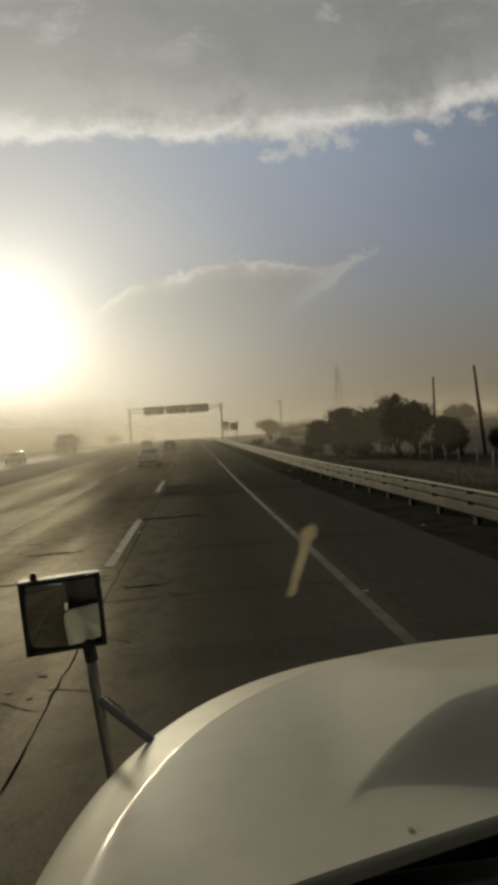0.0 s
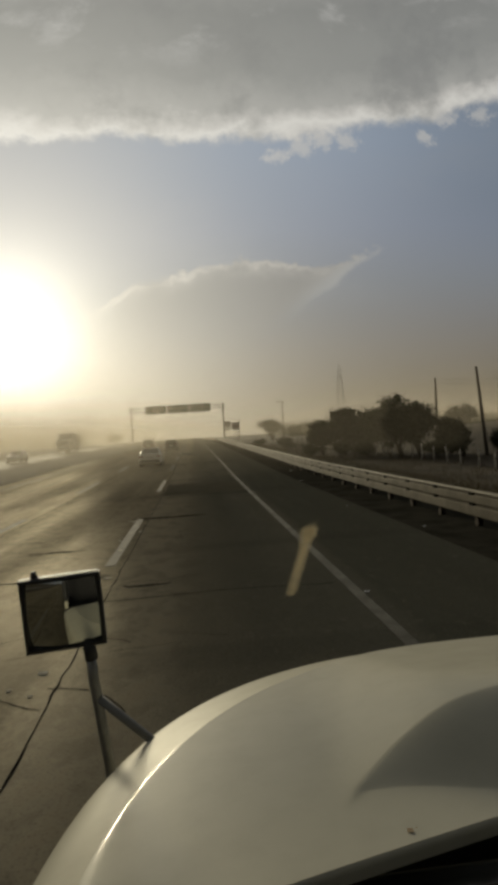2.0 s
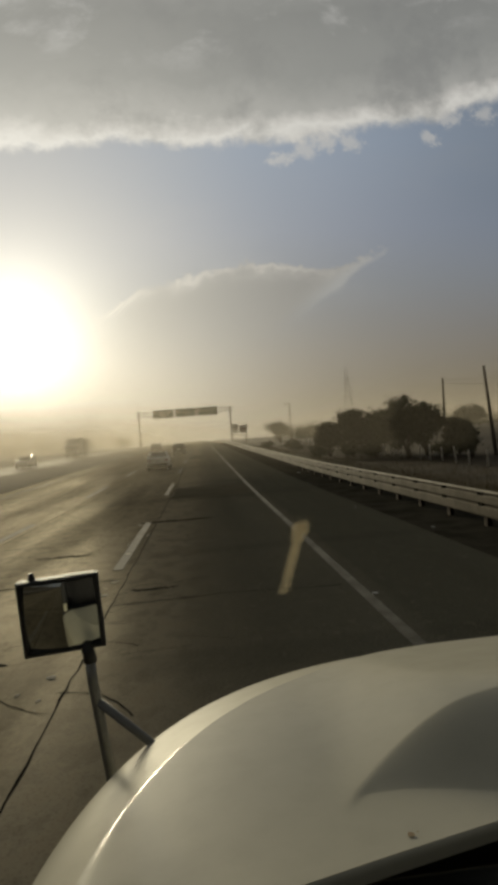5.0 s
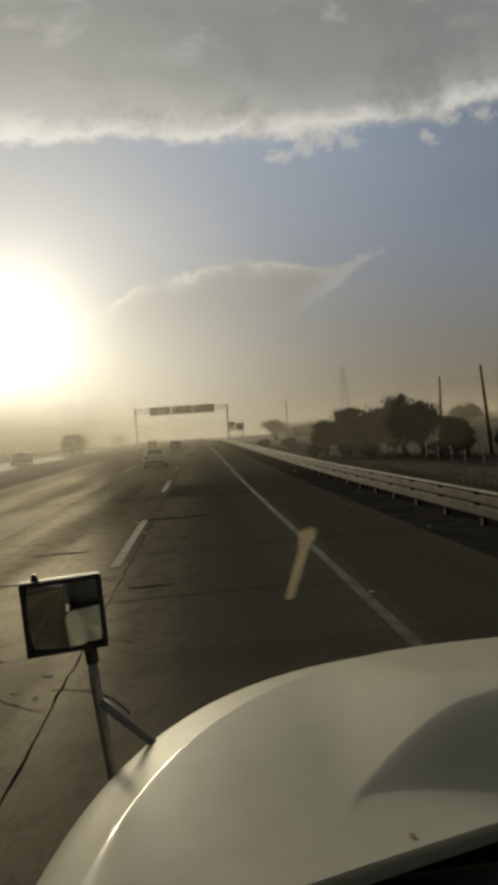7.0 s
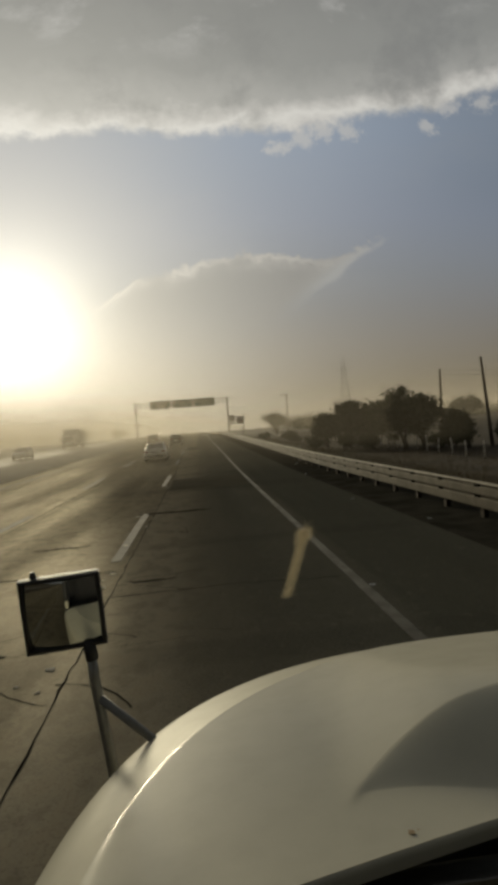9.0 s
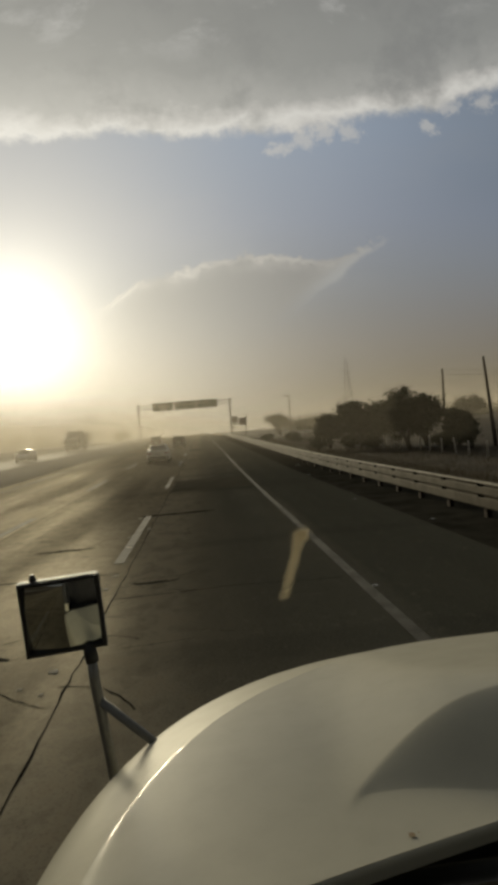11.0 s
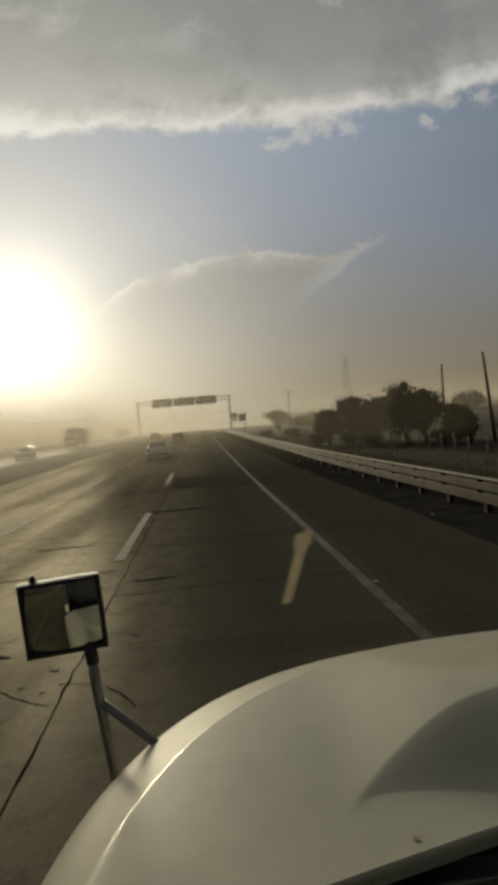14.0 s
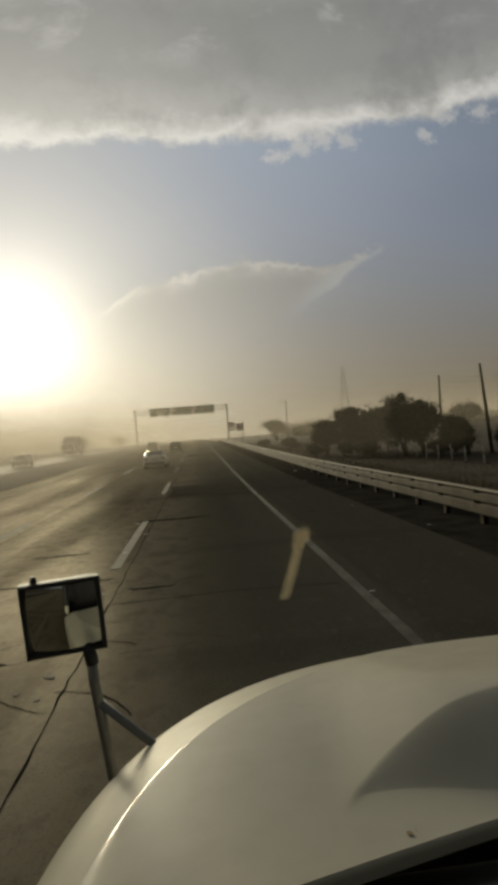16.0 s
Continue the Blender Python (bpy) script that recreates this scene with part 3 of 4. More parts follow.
def triangles(name, v):
    """A mesh of loose triangles from an array of corners."""
    count = len(v)
    me = bpy.data.meshes.new(name)
    me.vertices.add(count * 3)
    me.vertices.foreach_set("co", v.reshape(-1))
    me.loops.add(count * 3)
    me.loops.foreach_set("vertex_index", np.arange(count * 3))
    me.polygons.add(count)
    me.polygons.foreach_set("loop_start", np.arange(count) * 3)
    me.update(calc_edges=True)
    return me


def land(x, y):
    """Height of the open ground."""
    z = rise(y) - 0.03 - (0.75 * min(1.0, (x - 6) / 7) if x > 6 else 0.0)
    return z + (0.16 * noise.noise((x * 0.11, y * 0.11, 0)) if x > 8 or x < -30 else 0.0)


def verge_spot(rng):
    y = 8 + 110 * rng.rand() ** 1.6
    x = 7.0 + abs(rng.normal(0, 6.5))
    return (x, y, land(x, y))


def median_spot(rng):
    y = 15 + 160 * rng.rand() ** 1.4
    x = rng.uniform(-18.0, -12.4)
    return (x, y, rise(y) + 0.12)


for spot, count, label, seed in ((verge_spot, 40000, "tufts of dry yellow grass behind the guardrail", 5), (median_spot, 9000, "dry grass in the central reservation", 6)):
    tuft = new("dry_grass", grass_mesh(count, spot, seed))
    tuft.data.materials.append(GRASS)
    tagged(tuft, label, "grass", kind="stuff")


# ---- guardrails and barrier ----
def rail_panel_mesh(length):
    bm = bmesh.new()
    # two broad flat waves, a slimmer one on top, narrow grooves between
    shape = [(0.0, 0.20), (-0.034, 0.212), (-0.042, 0.24), (-0.040, 0.40), (-0.032, 0.425), (0.014, 0.44), (0.014, 0.458), (-0.032, 0.472), (-0.042, 0.495),
             (-0.040, 0.625), (-0.032, 0.648), (0.014, 0.662), (0.014, 0.680), (-0.030, 0.694), (-0.038, 0.712)]
    ys = (0.0, length * 0.5, length + 0.12)
    loft(bm, [[(x - 0.003 * (y > 0), y, z) for x, z in shape] for y in ys])
    loft(bm, [[(x + 0.012, y, z) for x, z in shape] for y in ys])
    lip = shape[-1]
    faces = len(bm.faces)
    loft(bm, [[(lip[0] - 0.003 * (y > 0), y, lip[1]), (lip[0] + 0.004, y, lip[1] + 0.03), (lip[0] + 0.024, y, lip[1] + 0.046), (lip[0] + 0.05, y, lip[1] + 0.042)] for y in ys])
    bm.faces.ensure_lookup_table()
    # the lip takes the lighter zinc that stands for light on it
    for face in bm.faces[faces:]:
        face.material_index = 1
    return mesh_of("rail_panel", bm, (ZINC, ZINC_LIT))


def post_mesh():
    bm = solid(0.05, 0.056, -0.07, 0.07, -0.7, 0.70)
    box(bm, 0.05, 0.16, -0.006, 0.006, -0.7, 0.70)
    box(bm, 0.155, 0.161, -0.07, 0.07, -0.7, 0.70)
    return mesh_of("post", bm, RUSTY)


def bolt_mesh():
    return mesh_of("bolt_plate", solid(-0.050, 0.014, -0.10, 0.10, -0.032, 0.032, 0.006), TAR)


PANEL, POST, BOLT = rail_panel_mesh(3.81), post_mesh(), bolt_mesh()


def guardrail(x, y0, y1, label, drift=0.0):
    rail = thing("guardrail", (x, y0, 0), label, "guardrail", "guardrails")
    count = int((y1 - y0) / 3.81)
    for k in range(count):
        y = y0 + 3.81 * k
        slope = math.atan2(rise(y + 3.81) - rise(y), 3.81)
        panel = new("rail_panel", PANEL)
        panel.matrix_basis = Matrix.Translation((drift * k, y - y0, rise(y))) @ Matrix.Rotation(slope, 4, "X")
        panel.parent = rail
        for half in (0.0, 1.905):
            for name, me, z in (("post", POST, 0.0), ("bolt_plate", BOLT, 0.449), ("bolt_plate", BOLT, 0.671)):
                if name == "post" or y < 100:
                    ob = new(name, me)
                    ob.matrix_basis = Matrix.Translation((drift * k, y + half - y0, rise(y + half) + z))
                    ob.parent = rail
    return rail


near_rail = guardrail(5.68, -64.0, 150.0, "galvanised three-wave steel guardrail on short rusty posts")
far_rail = guardrail(5.9, 157.0, 330.0, "galvanised steel guardrail above an ochre kerb", 0.012)
end_post = part("end_post", solid(-0.02, 0.22, -0.1, 0.12, -0.3, 0.86, 0.015), RUSTY, far_rail, "dark square end post")
end_post.location = (0, -0.2, rise(157))
tagged(part("kerb", strip(5.0, 5.35, 157, 330, 0.16, thick=0.3), KERB_PAINT), "low ochre painted concrete kerb below the guardrail", "kerb", kind="structure")


def median_bank():
    """A low uneven bank of dry earth between the carriageways."""
    bm = bmesh.new()
    rows = []
    for k in range(260):
        y = -60 + 2.0 * k
        top = 0.34 + 0.14 * noise.noise((0.0, y * 0.09, 4.0)) + 0.06 * noise.noise((0.0, y * 0.5, 9.0))
        row = []
        for i in range(13):
            f = i / 12
            x = -18.85 + 7.2 * f
            z = top * math.sin(math.pi * f) ** 0.8 if 0 < f < 1 else -0.06
            row.append((x, y, rise(y) + z + 0.05 * noise.noise((x * 1.3, y * 0.7, 2.0)) * (0 < f < 1)))
        rows.append(row)
    loft(bm, rows)
    return bm


tagged(part("median_bank", median_bank(), DIRT, smooth=True), "low bank of dry earth and grass between the carriageways", "median", kind="structure")


# ---- signs ----
def gantry():
    y = 152.0
    g = thing("sign_gantry", (0, y, rise(y)), "grey steel gantry across the road with three green direction boards", "sign gantry")
    for x in (-14.8, 7.75):
        post = part("post", tube(bmesh.new(), [(x, 0, -0.5), (x, 0, 9.0)], [0.22, 0.16], 14), STEEL, g, smooth=True)
        part("base_plate", solid(x - 0.4, x + 0.4, -0.4, 0.4, -0.2, 0.06, 0.01), CONCRETE, post)
        part("cap", solid(x - 0.2, x + 0.2, -0.2, 0.2, 9.0, 9.25, 0.03), STEEL, post)
    for z in (8.0, 8.85):
        part("beam", solid(-15.4, 8.5, -0.08, 0.08, z - 0.075, z + 0.075, 0.01), STEEL, g)
    for x in (-13.6, -12.4, -5.9, -0.55, 5.6, 6.7):
        part("brace", solid(x - 0.06, x + 0.06, -0.06, 0.06, 8.0, 8.85), STEEL, g)
    face = Matrix.Rotation(radians(90), 4, "X")
    texts = (
        (-8.75, ()),
        (-3.28, (("SAN LUIS POTOSI", 0.50, 0.55), ("SAN MIGUEL DE ALLENDE", 0.40, 0.02), ("CUOTA", 0.42, -0.62))),
        (2.12, (("CADEREYTA", 0.52, 0.58), ("PE\u00d1A DE BERNAL", 0.50, 0.02), ("SALIDA A 2 Km", 0.42, -0.62))))
    for cx, lines in texts:
        board = part("board", solid(cx - 2.55, cx + 2.55, -0.16, -0.10, 7.28, 9.33, 0.02), GREEN, g, "green board with white lettering")
        rim = bmesh.new()
        for x0, x1, z0, z1 in ((cx - 2.5, cx + 2.5, 9.25, 9.28), (cx - 2.5, cx + 2.5, 7.33, 7.36), (cx - 2.5, cx - 2.47, 7.36, 9.25), (cx + 2.47, cx + 2.5, 7.36, 9.25)):
            box(rim, x0, x1, -0.168, -0.160, z0, z1)
        part("border", rim, WHITE, board)
        for text, size, dz in lines:
            lettering("lettering", text, size, Matrix.Translation((cx + 0.35, -0.168, 8.3 + dz)) @ face, WHITE, board)
        if not lines:
            for dz, w in ((0.5, 1.5), (-0.05, 1.2), (-0.6, 0.8)):
                part("bar", solid(cx + 0.2 - w, cx + 0.2 + w, -0.170, -0.161, 8.3 + dz - 0.14, 8.3 + dz + 0.14), WHITE, board)
        shield = bmesh.new()
        sx = cx - 2.0
        outline = [(-0.25, 0.3), (0.0, 0.24), (0.25, 0.3), (0.25, -0.12), (0.14, -0.3), (0.0, -0.38), (-0.14, -0.3), (-0.25, -0.12)]
        loft(shield, [[(sx + a, yy, 8.75 + b) for a, b in outline] for yy in (-0.161, -0.17)], True)
        shield.faces.new([shield.verts.new((sx + a, -0.17, 8.75 + b)) for a, b in outline])
        part("route_shield", shield, WHITE, board, "white route shield")
    return g


gantry()


def post_sign(name, x, y, low, width, height, label, posts, mat):
    s = thing(name, (x, y, land(x, y)), label, "road sign", "roadside signs")
    up = rise(y) - land(x, y)
    for px in posts:
        part("post", tube(bmesh.new(), [(px, 0.03, -0.4), (px, 0.03, up + low + height * 0.9)], 0.038, 10), STEEL, s, smooth=True)
    panel = part("panel", solid(-width / 2, width / 2, -0.035, -0.01, up + low, up + low + height, 0.02), mat, s)
    return s, panel, up + low + height / 2


def ring_mesh(r0, r1, z, depth=0.008, sides=40):
    bm = bmesh.new()
    rows = []
    for k in range(sides + 1):
        a = 2 * math.pi * k / sides
        c, d = math.cos(a), math.sin(a)
        rows.append([(c * r0, -0.036, z + d * r0), (c * r0, -0.036 - depth, z + d * r0), (c * r1, -0.036 - depth, z + d * r1), (c * r1, -0.036, z + d * r1)])
    loft(bm, rows)
    return bm


s, panel, mid = post_sign("prohibition_sign", 7.0, 100.0, 2.35, 1.22, 1.22, "white square road sign with a red ring that bars tractors", (-0.25, 0.28), WHITE)
part("red_ring", ring_mesh(0.42, 0.52, mid), RED, panel, "red prohibition ring")
part("red_bar", solid(-0.44, 0.44, -0.05, -0.041, mid - 0.045, mid + 0.045, 0, Matrix.Translation((0, 0, mid)) @ Matrix.Rotation(radians(40), 4, "Y") @ Matrix.Translation((0, 0, -mid))), RED, panel)
tractor = solid(-0.22, 0.16, -0.043, -0.037, mid - 0.02, mid + 0.10)
box(tractor, 0.02, 0.20, -0.043, -0.037, mid + 0.10, mid + 0.25)
for cx, r in ((-0.18, 0.10), (0.15, 0.16)):
    bmesh.ops.create_cone(tractor, cap_ends=True, segments=20, radius1=r, radius2=r, depth=0.006, matrix=Matrix.Translation((cx, -0.040, mid - 0.08)) @ Matrix.Rotation(radians(90), 4, "X"))
part("tractor_symbol", tractor, BLACK, panel, "black tractor symbol")

s, panel, mid = post_sign("speed_limit_sign", 8.55, 149.0, 3.0, 1.45, 1.5, "white square speed limit sign reading 40 in a red ring", (-0.3, 0.45), WHITE)
part("red_ring", ring_mesh(0.48, 0.60, mid), RED, panel, "red speed limit ring")
lettering("lettering", "40", 0.75, Matrix.Translation((0, -0.042, mid)) @ Matrix.Rotation(radians(90), 4, "X"), BLACK, panel)
plate = part("plate", solid(-0.72, 0.72, -0.035, -0.01, mid - 1.35, mid - 0.95, 0.015), WHITE, s, "small white plate with a dark bar")
part("bar", solid(-0.5, 0.5, -0.045, -0.036, mid - 1.22, mid - 1.08), BLACK, plate)

for x, y in ((9.4, -115.0), (-13.0, -128.0)):
    s, panel, mid = post_sign("services_sign", x, y, 2.6, 1.75, 2.3, "blue services sign with four white pictogram squares on two posts", (-0.45, 0.45), BLUE)
    cross = solid(-0.875, 0.875, -0.042, -0.036, mid - 0.02, mid + 0.03)
    box(cross, -0.025, 0.025, -0.042, -0.036, mid - 0.72, mid + 1.1)
    box(cross, -0.875, 0.875, -0.042, -0.036, mid - 0.74, mid - 0.69)
    part("divider", cross, WHITE, panel)
    symbol = solid(0.26, 0.62, -0.043, -0.036, mid + 0.3, mid + 0.85, 0.02)
    part("pictogram", symbol, WHITE, panel)
    symbol = solid(-0.68, -0.2, -0.043, -0.036, mid + 0.35, mid + 0.62, 0.02)
    box(symbol, -0.5, -0.2, -0.043, -0.036, mid + 0.62, mid + 0.85)
    part("pictogram", symbol, WHITE, panel)
    symbol = solid(-0.56, -0.48, -0.043, -0.036, mid - 0.6, mid - 0.12)
    box(symbol, -0.34, -0.26, -0.043, -0.036, mid - 0.6, mid - 0.12)
    part("pictogram", symbol, WHITE, panel)
    symbol = solid(0.22, 0.68, -0.043, -0.036, mid - 0.52, mid - 0.38, 0.02)
    box(symbol, 0.22, 0.34, -0.043, -0.036, mid - 0.38, mid - 0.15)
    part("pictogram", symbol, WHITE, panel)


# ---- poles, wires, fence, mast ----
def utility_pole(x, y, height, arms, lean=0.0, label="weathered wooden utility pole with crossarms"):
    p = thing("utility_pole", Matrix.Translation((x, y, land(x, y))) @ Matrix.Rotation(radians(lean), 4, "Y"), label, "utility pole", "roadside poles")
    part("pole", tube(bmesh.new(), [(0, 0, -0.5), (0, 0, height * 0.5), (0, 0, height)], [0.15, 0.13, 0.09], 10), WOOD, p, smooth=True)
    for z, half, off in arms:
        arm = part("crossarm", solid(off - half, off + half, -0.14, -0.04, height - z - 0.06, height - z + 0.06, 0.01), WOOD, p)
        for k in (-0.9, -0.35, 0.35, 0.9):
            ix = off + half * k
            part("insulator", tube(bmesh.new(), [(ix, -0.09, height - z + 0.06), (ix, -0.09, height - z + 0.16), (ix, -0.09, height - z + 0.24)], [0.03, 0.06, 0.03], 8), CONCRETE, arm)
    return p


utility_pole(24.6, 60, 7.2, (), 1.5, "bare weathered wooden utility pole behind the trees")
utility_pole(22.6, 45.5, 7.0, (), -4.0, "bare leaning wooden pole near dark trees")
utility_pole(22.0, 148, 9.3, ((0.15, 0.9, -0.6),), 1.0, "tall wooden utility pole with a one-sided crossarm")
utility_pole(20.0, 152, 6.0, (), 0.0, "short wooden utility pole beside a taller one")
utility_pole(16.8, -6, 7.8, ((0.6, 0.8, 0.0), (2.4, 0.35, 0.2)), 1.0)
for x, y, h in ((24, -100, 7.5), (26, -86, 9.5), (30, -120, 10.0)):
    utility_pole(x, y, h, ((0.6, 1.0, 0.0),), 0.5)
utility_pole(13.5, 182, 6.2, (), 5.0, "leaning bare wooden pole in the dry field")


def wire(points, sag):
    bm = bmesh.new()
    for (a, b) in zip(points, points[1:]):
        a, b = Vector(a), Vector(b)
        run = [a.lerp(b, i / 12) - Vector((0, 0, sag * 4 * (i / 12) * (1 - i / 12))) for i in range(13)]
        tube(bm, run, 0.010, 5)
    return bm


for dz, dx in ((0.0, 0.0), (-0.5, 0.5)):
    line = part("power_line", wire([(24.6 + dx, 60, land(24.6, 60) + 7.1 + dz), (52 + dx, 66, 8.0 + dz), (95 + dx, 74, 9.0 + dz)], 0.8), BLACK)
    tagged(line, "thin black overhead wire sagging between wooden poles", "wire", "overhead wires")
for x, y in ((52, 66), (95, 74)):
    utility_pole(x, y, 8.0 - land(x, y) + 0.1, ((0.3, 0.9, 0.0),))


def lattice_mast(x, y, height):
    m = thing("lattice_mast", (x, y, land(x, y) - 0.5), "faint steel lattice pylon far off in the dust", "pylon")
    def at(k, z):
        r = 3.6 * (1 - z / height) + 0.55
        return (r * (1 if k in (0, 1) else -1), r * (1 if k in (1, 2) else -1), z)
    for k in range(4):
        part("leg", tube(bmesh.new(), [at(k, 0), at(k, height)], [0.08, 0.05], 6), STEEL, m)
    levels = [height * (1 - 0.86 ** i) for i in range(14)]
    for a, b in zip(levels, levels[1:]):
        bm = bmesh.new()
        for k in range(4):
            tube(bm, [at(k, a), at((k + 1) % 4, b)], 0.035, 5)
            tube(bm, [at((k + 1) % 4, a), at(k, b)], 0.035, 5)
        part("bracing", bm, STEEL, m)
    for z, half in ((height * 0.80, 5.5), (height * 0.9, 4.5)):
        part("crossarm", solid(-half, half, -0.08, 0.08, z - 0.08, z + 0.08), STEEL, m)
    return m


lattice_mast(112, 450, 50)

fence_post_mesh = mesh_of("post", tube(bmesh.new(), [(0, 0, -0.3), (0.01, 0, 0.6), (0, 0.01, 1.12)], [0.065, 0.06, 0.05], 8), material("limewashed_wood", (0.62, 0.58, 0.49), 0.9, second=(0.16, 0.14, 0.11), scale=3, amount=0.9, fine=25, bump=0.3), True)
fence = thing("wire_fence", (17.3, 20, 0), "barbed wire fence on limewashed wooden posts in dry grass", "fence")
rng = random.Random(12)
tops = []
for k in range(48):
    y = 20 + 2.3 * k
    ob = new("post", fence_post_mesh)
    ob.matrix_basis = Matrix.Translation((rng.uniform(-0.1, 0.1), y - 20, land(17.3, y))) @ Euler((rng.uniform(-0.09, 0.09), rng.uniform(-0.09, 0.09), 0)).to_matrix().to_4x4() @ Matrix.Diagonal((1, 1, rng.uniform(0.85, 1.1), 1))
    ob.parent = fence
    tops.append((0, y - 20, land(17.3, y)))
for h in (0.35, 0.65, 0.95):
    part("wire", tube(bmesh.new(), [(x, y, z + h) for x, y, z in tops], 0.006, 4), RUSTY, fence)


# ---- trees and shrubs ----
def tree(x, y, height, spread, seed, label, leaves=9000, name="mesquite_tree", leaf=0.078):
    rng = random.Random(seed)
    t = thing(name, (x, y, land(x, y) - 0.05), label, "tree" if name.endswith("tree") else "shrub", "roadside trees" if name.endswith("tree") else "roadside shrubs")
    wood, tips = bmesh.new(), []

    def limb(p, way, length, r, depth):
        pts, radii = [p], [r]
        steps = 4
        for i in range(steps):
            way = (way + Vector((rng.gauss(0, 0.2), rng.gauss(0, 0.2), rng.gauss(0, 0.1)))).normalized()
            p = p + way * (length / steps)
            pts.append(p)
            radii.append(r * (1 - 0.6 * (i + 1) / steps))
            if depth < 3 and i >= 1:
                tips.append((p, 0.5))
        tube(wood, pts, radii, 7 if depth < 2 else 5)
        if depth == 3:
            tips.append((p, 1.0))
            return
        for _ in range(3 if depth else 4):
            out = Vector((rng.gauss(0, 1), rng.gauss(0, 1), rng.uniform(-0.25, 0.8)))
            out = (way * 0.55 + out.normalized() * (0.9 if depth else 1.1)).normalized()
            limb(p, out, length * rng.uniform(0.62, 0.85), radii[-1] * 0.85, depth + 1)

    for s in range(2):
        limb(Vector((0.15 * s, 0.1 * s, -0.1)), Vector((rng.uniform(-0.35, 0.35), rng.uniform(-0.3, 0.3), 1)).normalized(), height * 0.30, 0.05 * height * (0.8 if s else 1.0), 0)
    scale_xy = spread / max(0.1, max(math.hypot(p.x, p.y) for p, _ in tips) + 0.35)
    scale_z = (height - 0.4) / max(0.1, max(p.z for p, _ in tips))
    squeeze = Matrix.Diagonal((scale_xy, scale_xy, scale_z, 1))
    bmesh.ops.transform(wood, matrix=squeeze, verts=wood.verts)
    part("trunk", wood, BARK, t, "forked dark trunk and limbs", True)
    nrng = np.random.RandomState(seed)
    centres = np.array([(p.x * scale_xy, p.y * scale_xy, p.z * scale_z) for p, w in tips])
    weight = np.array([w for _, w in tips])
    weight = weight * (centres[:, 2] > height * 0.2)
    pick = nrng.choice(len(centres), leaves, p=weight / weight.sum())
    at = centres[pick] + nrng.normal(0, 1, (leaves, 3)) * np.array([0.11, 0.11, 0.08]) * spread * nrng.uniform(0.4, 1.5, len(centres))[pick, None]
    at[:, 2] = np.maximum(at[:, 2], height * 0.12)
    v = at[:, None, :] + nrng.normal(0, leaf, (leaves, 3, 3))
    crown = new("crown", triangles("crown", v))
    crown.data.materials.append(LEAF)
    crown.parent = t
    tagged(crown, "dense dark dusty foliage")
    return t


tree(17.2, 49.5, 5.4, 2.7, 3, "large dark mesquite tree with a forked trunk behind the fence", 17000)
tree(19.3, 51.0, 4.8, 2.6, 14, "dark mesquite tree with a broad crown behind the fence", 16000)
tree(21.2, 49.0, 3.3, 2.1, 25, "low spreading dark mesquite beside larger trees", 12000)
tree(14.9, 60.0, 4.9, 2.4, 36, "dark mesquite tree in a dense roadside clump", 14000)
tree(13.0, 61.0, 3.7, 1.9, 47, "bushy mesquite tree at the edge of a clump", 12000)
tree(17.2, 60.5, 4.5, 3.0, 58, "dark mesquite tree half hidden in a clump", 12000)
tree(14.2, 68.0, 3.8, 2.0, 69, "low dark mesquite close to the road", 9000)
tree(19.3, 150.0, 5.0, 4.2, 71, "dusty mesquite tree standing alone in the haze", 14000, leaf=0.10)
tree(58.0, 128.0, 5.5, 4.5, 72, "dusty mesquite tree far out in the field", 6000, leaf=0.14)
tree(-38.0, 205.0, 4.6, 5.5, 73, "hazy tree beyond the opposite carriageway", 14000, leaf=0.10)
tree(-29.0, 225.0, 4.2, 3.6, 74, "small hazy tree beyond the opposite carriageway", 9000, leaf=0.10)
tree(-62.0, 205.0, 4.2, 5.0, 75, "hazy rounded tree beside the opposite carriageway", 12000, leaf=0.10)
tree(14.0, -100.0, 4.5, 4.0, 76, "broad dark mesquite tree behind the guardrail", 5000, leaf=0.13)
for k, (x, y, h, r) in enumerate(((11.2, 58, 1.7, 1.3), (13.3, 55, 1.9, 1.5), (15.4, 53, 2.0, 1.6), (18.6, 46, 1.7, 1.4), (20.4, 45, 2.0, 1.5), (23.6, 46, 2.2, 1.6), (12.4, 82, 2.0, 1.6), (10.5, 96, 1.6, 1.3), (28, 52, 2.4, 2.0), (34, 58, 2.6, 2.2), (40, 55, 2.4, 2.0))):
    tree(x, y, h, r, 90 + k, "low dry scrub bush in the grass", 3600, "scrub_bush", 0.06)


def woods(count, seed):
    """Far clumps along the horizon."""
    rng = np.random.RandomState(seed)
    out = []
    for _ in range(count):
        side = rng.rand()
        y = rng.uniform(180, 420)
        x = rng.uniform(0.12, 1.2) * y if side < 0.62 else -rng.uniform(0.14, 0.9) * y - 20
        h, r = rng.uniform(2.5, 6.5), rng.uniform(4, 10)
        c = np.array([x, y, land(x, min(y, 330)) + h * 0.45])
        p = c + rng.normal(0, 1, (500, 3)) * np.array([r * 0.45, r * 0.4, h * 0.3])
        out.append(p[:, None, :] + rng.normal(0, 0.32, (500, 3, 3)))
    return triangles("far_woods", np.concatenate(out))


far = new("far_woods", woods(150, 17))
far.data.materials.append(LEAF)
tagged(far, "dim line of scrub and trees far off in the dust", "woods", kind="stuff")


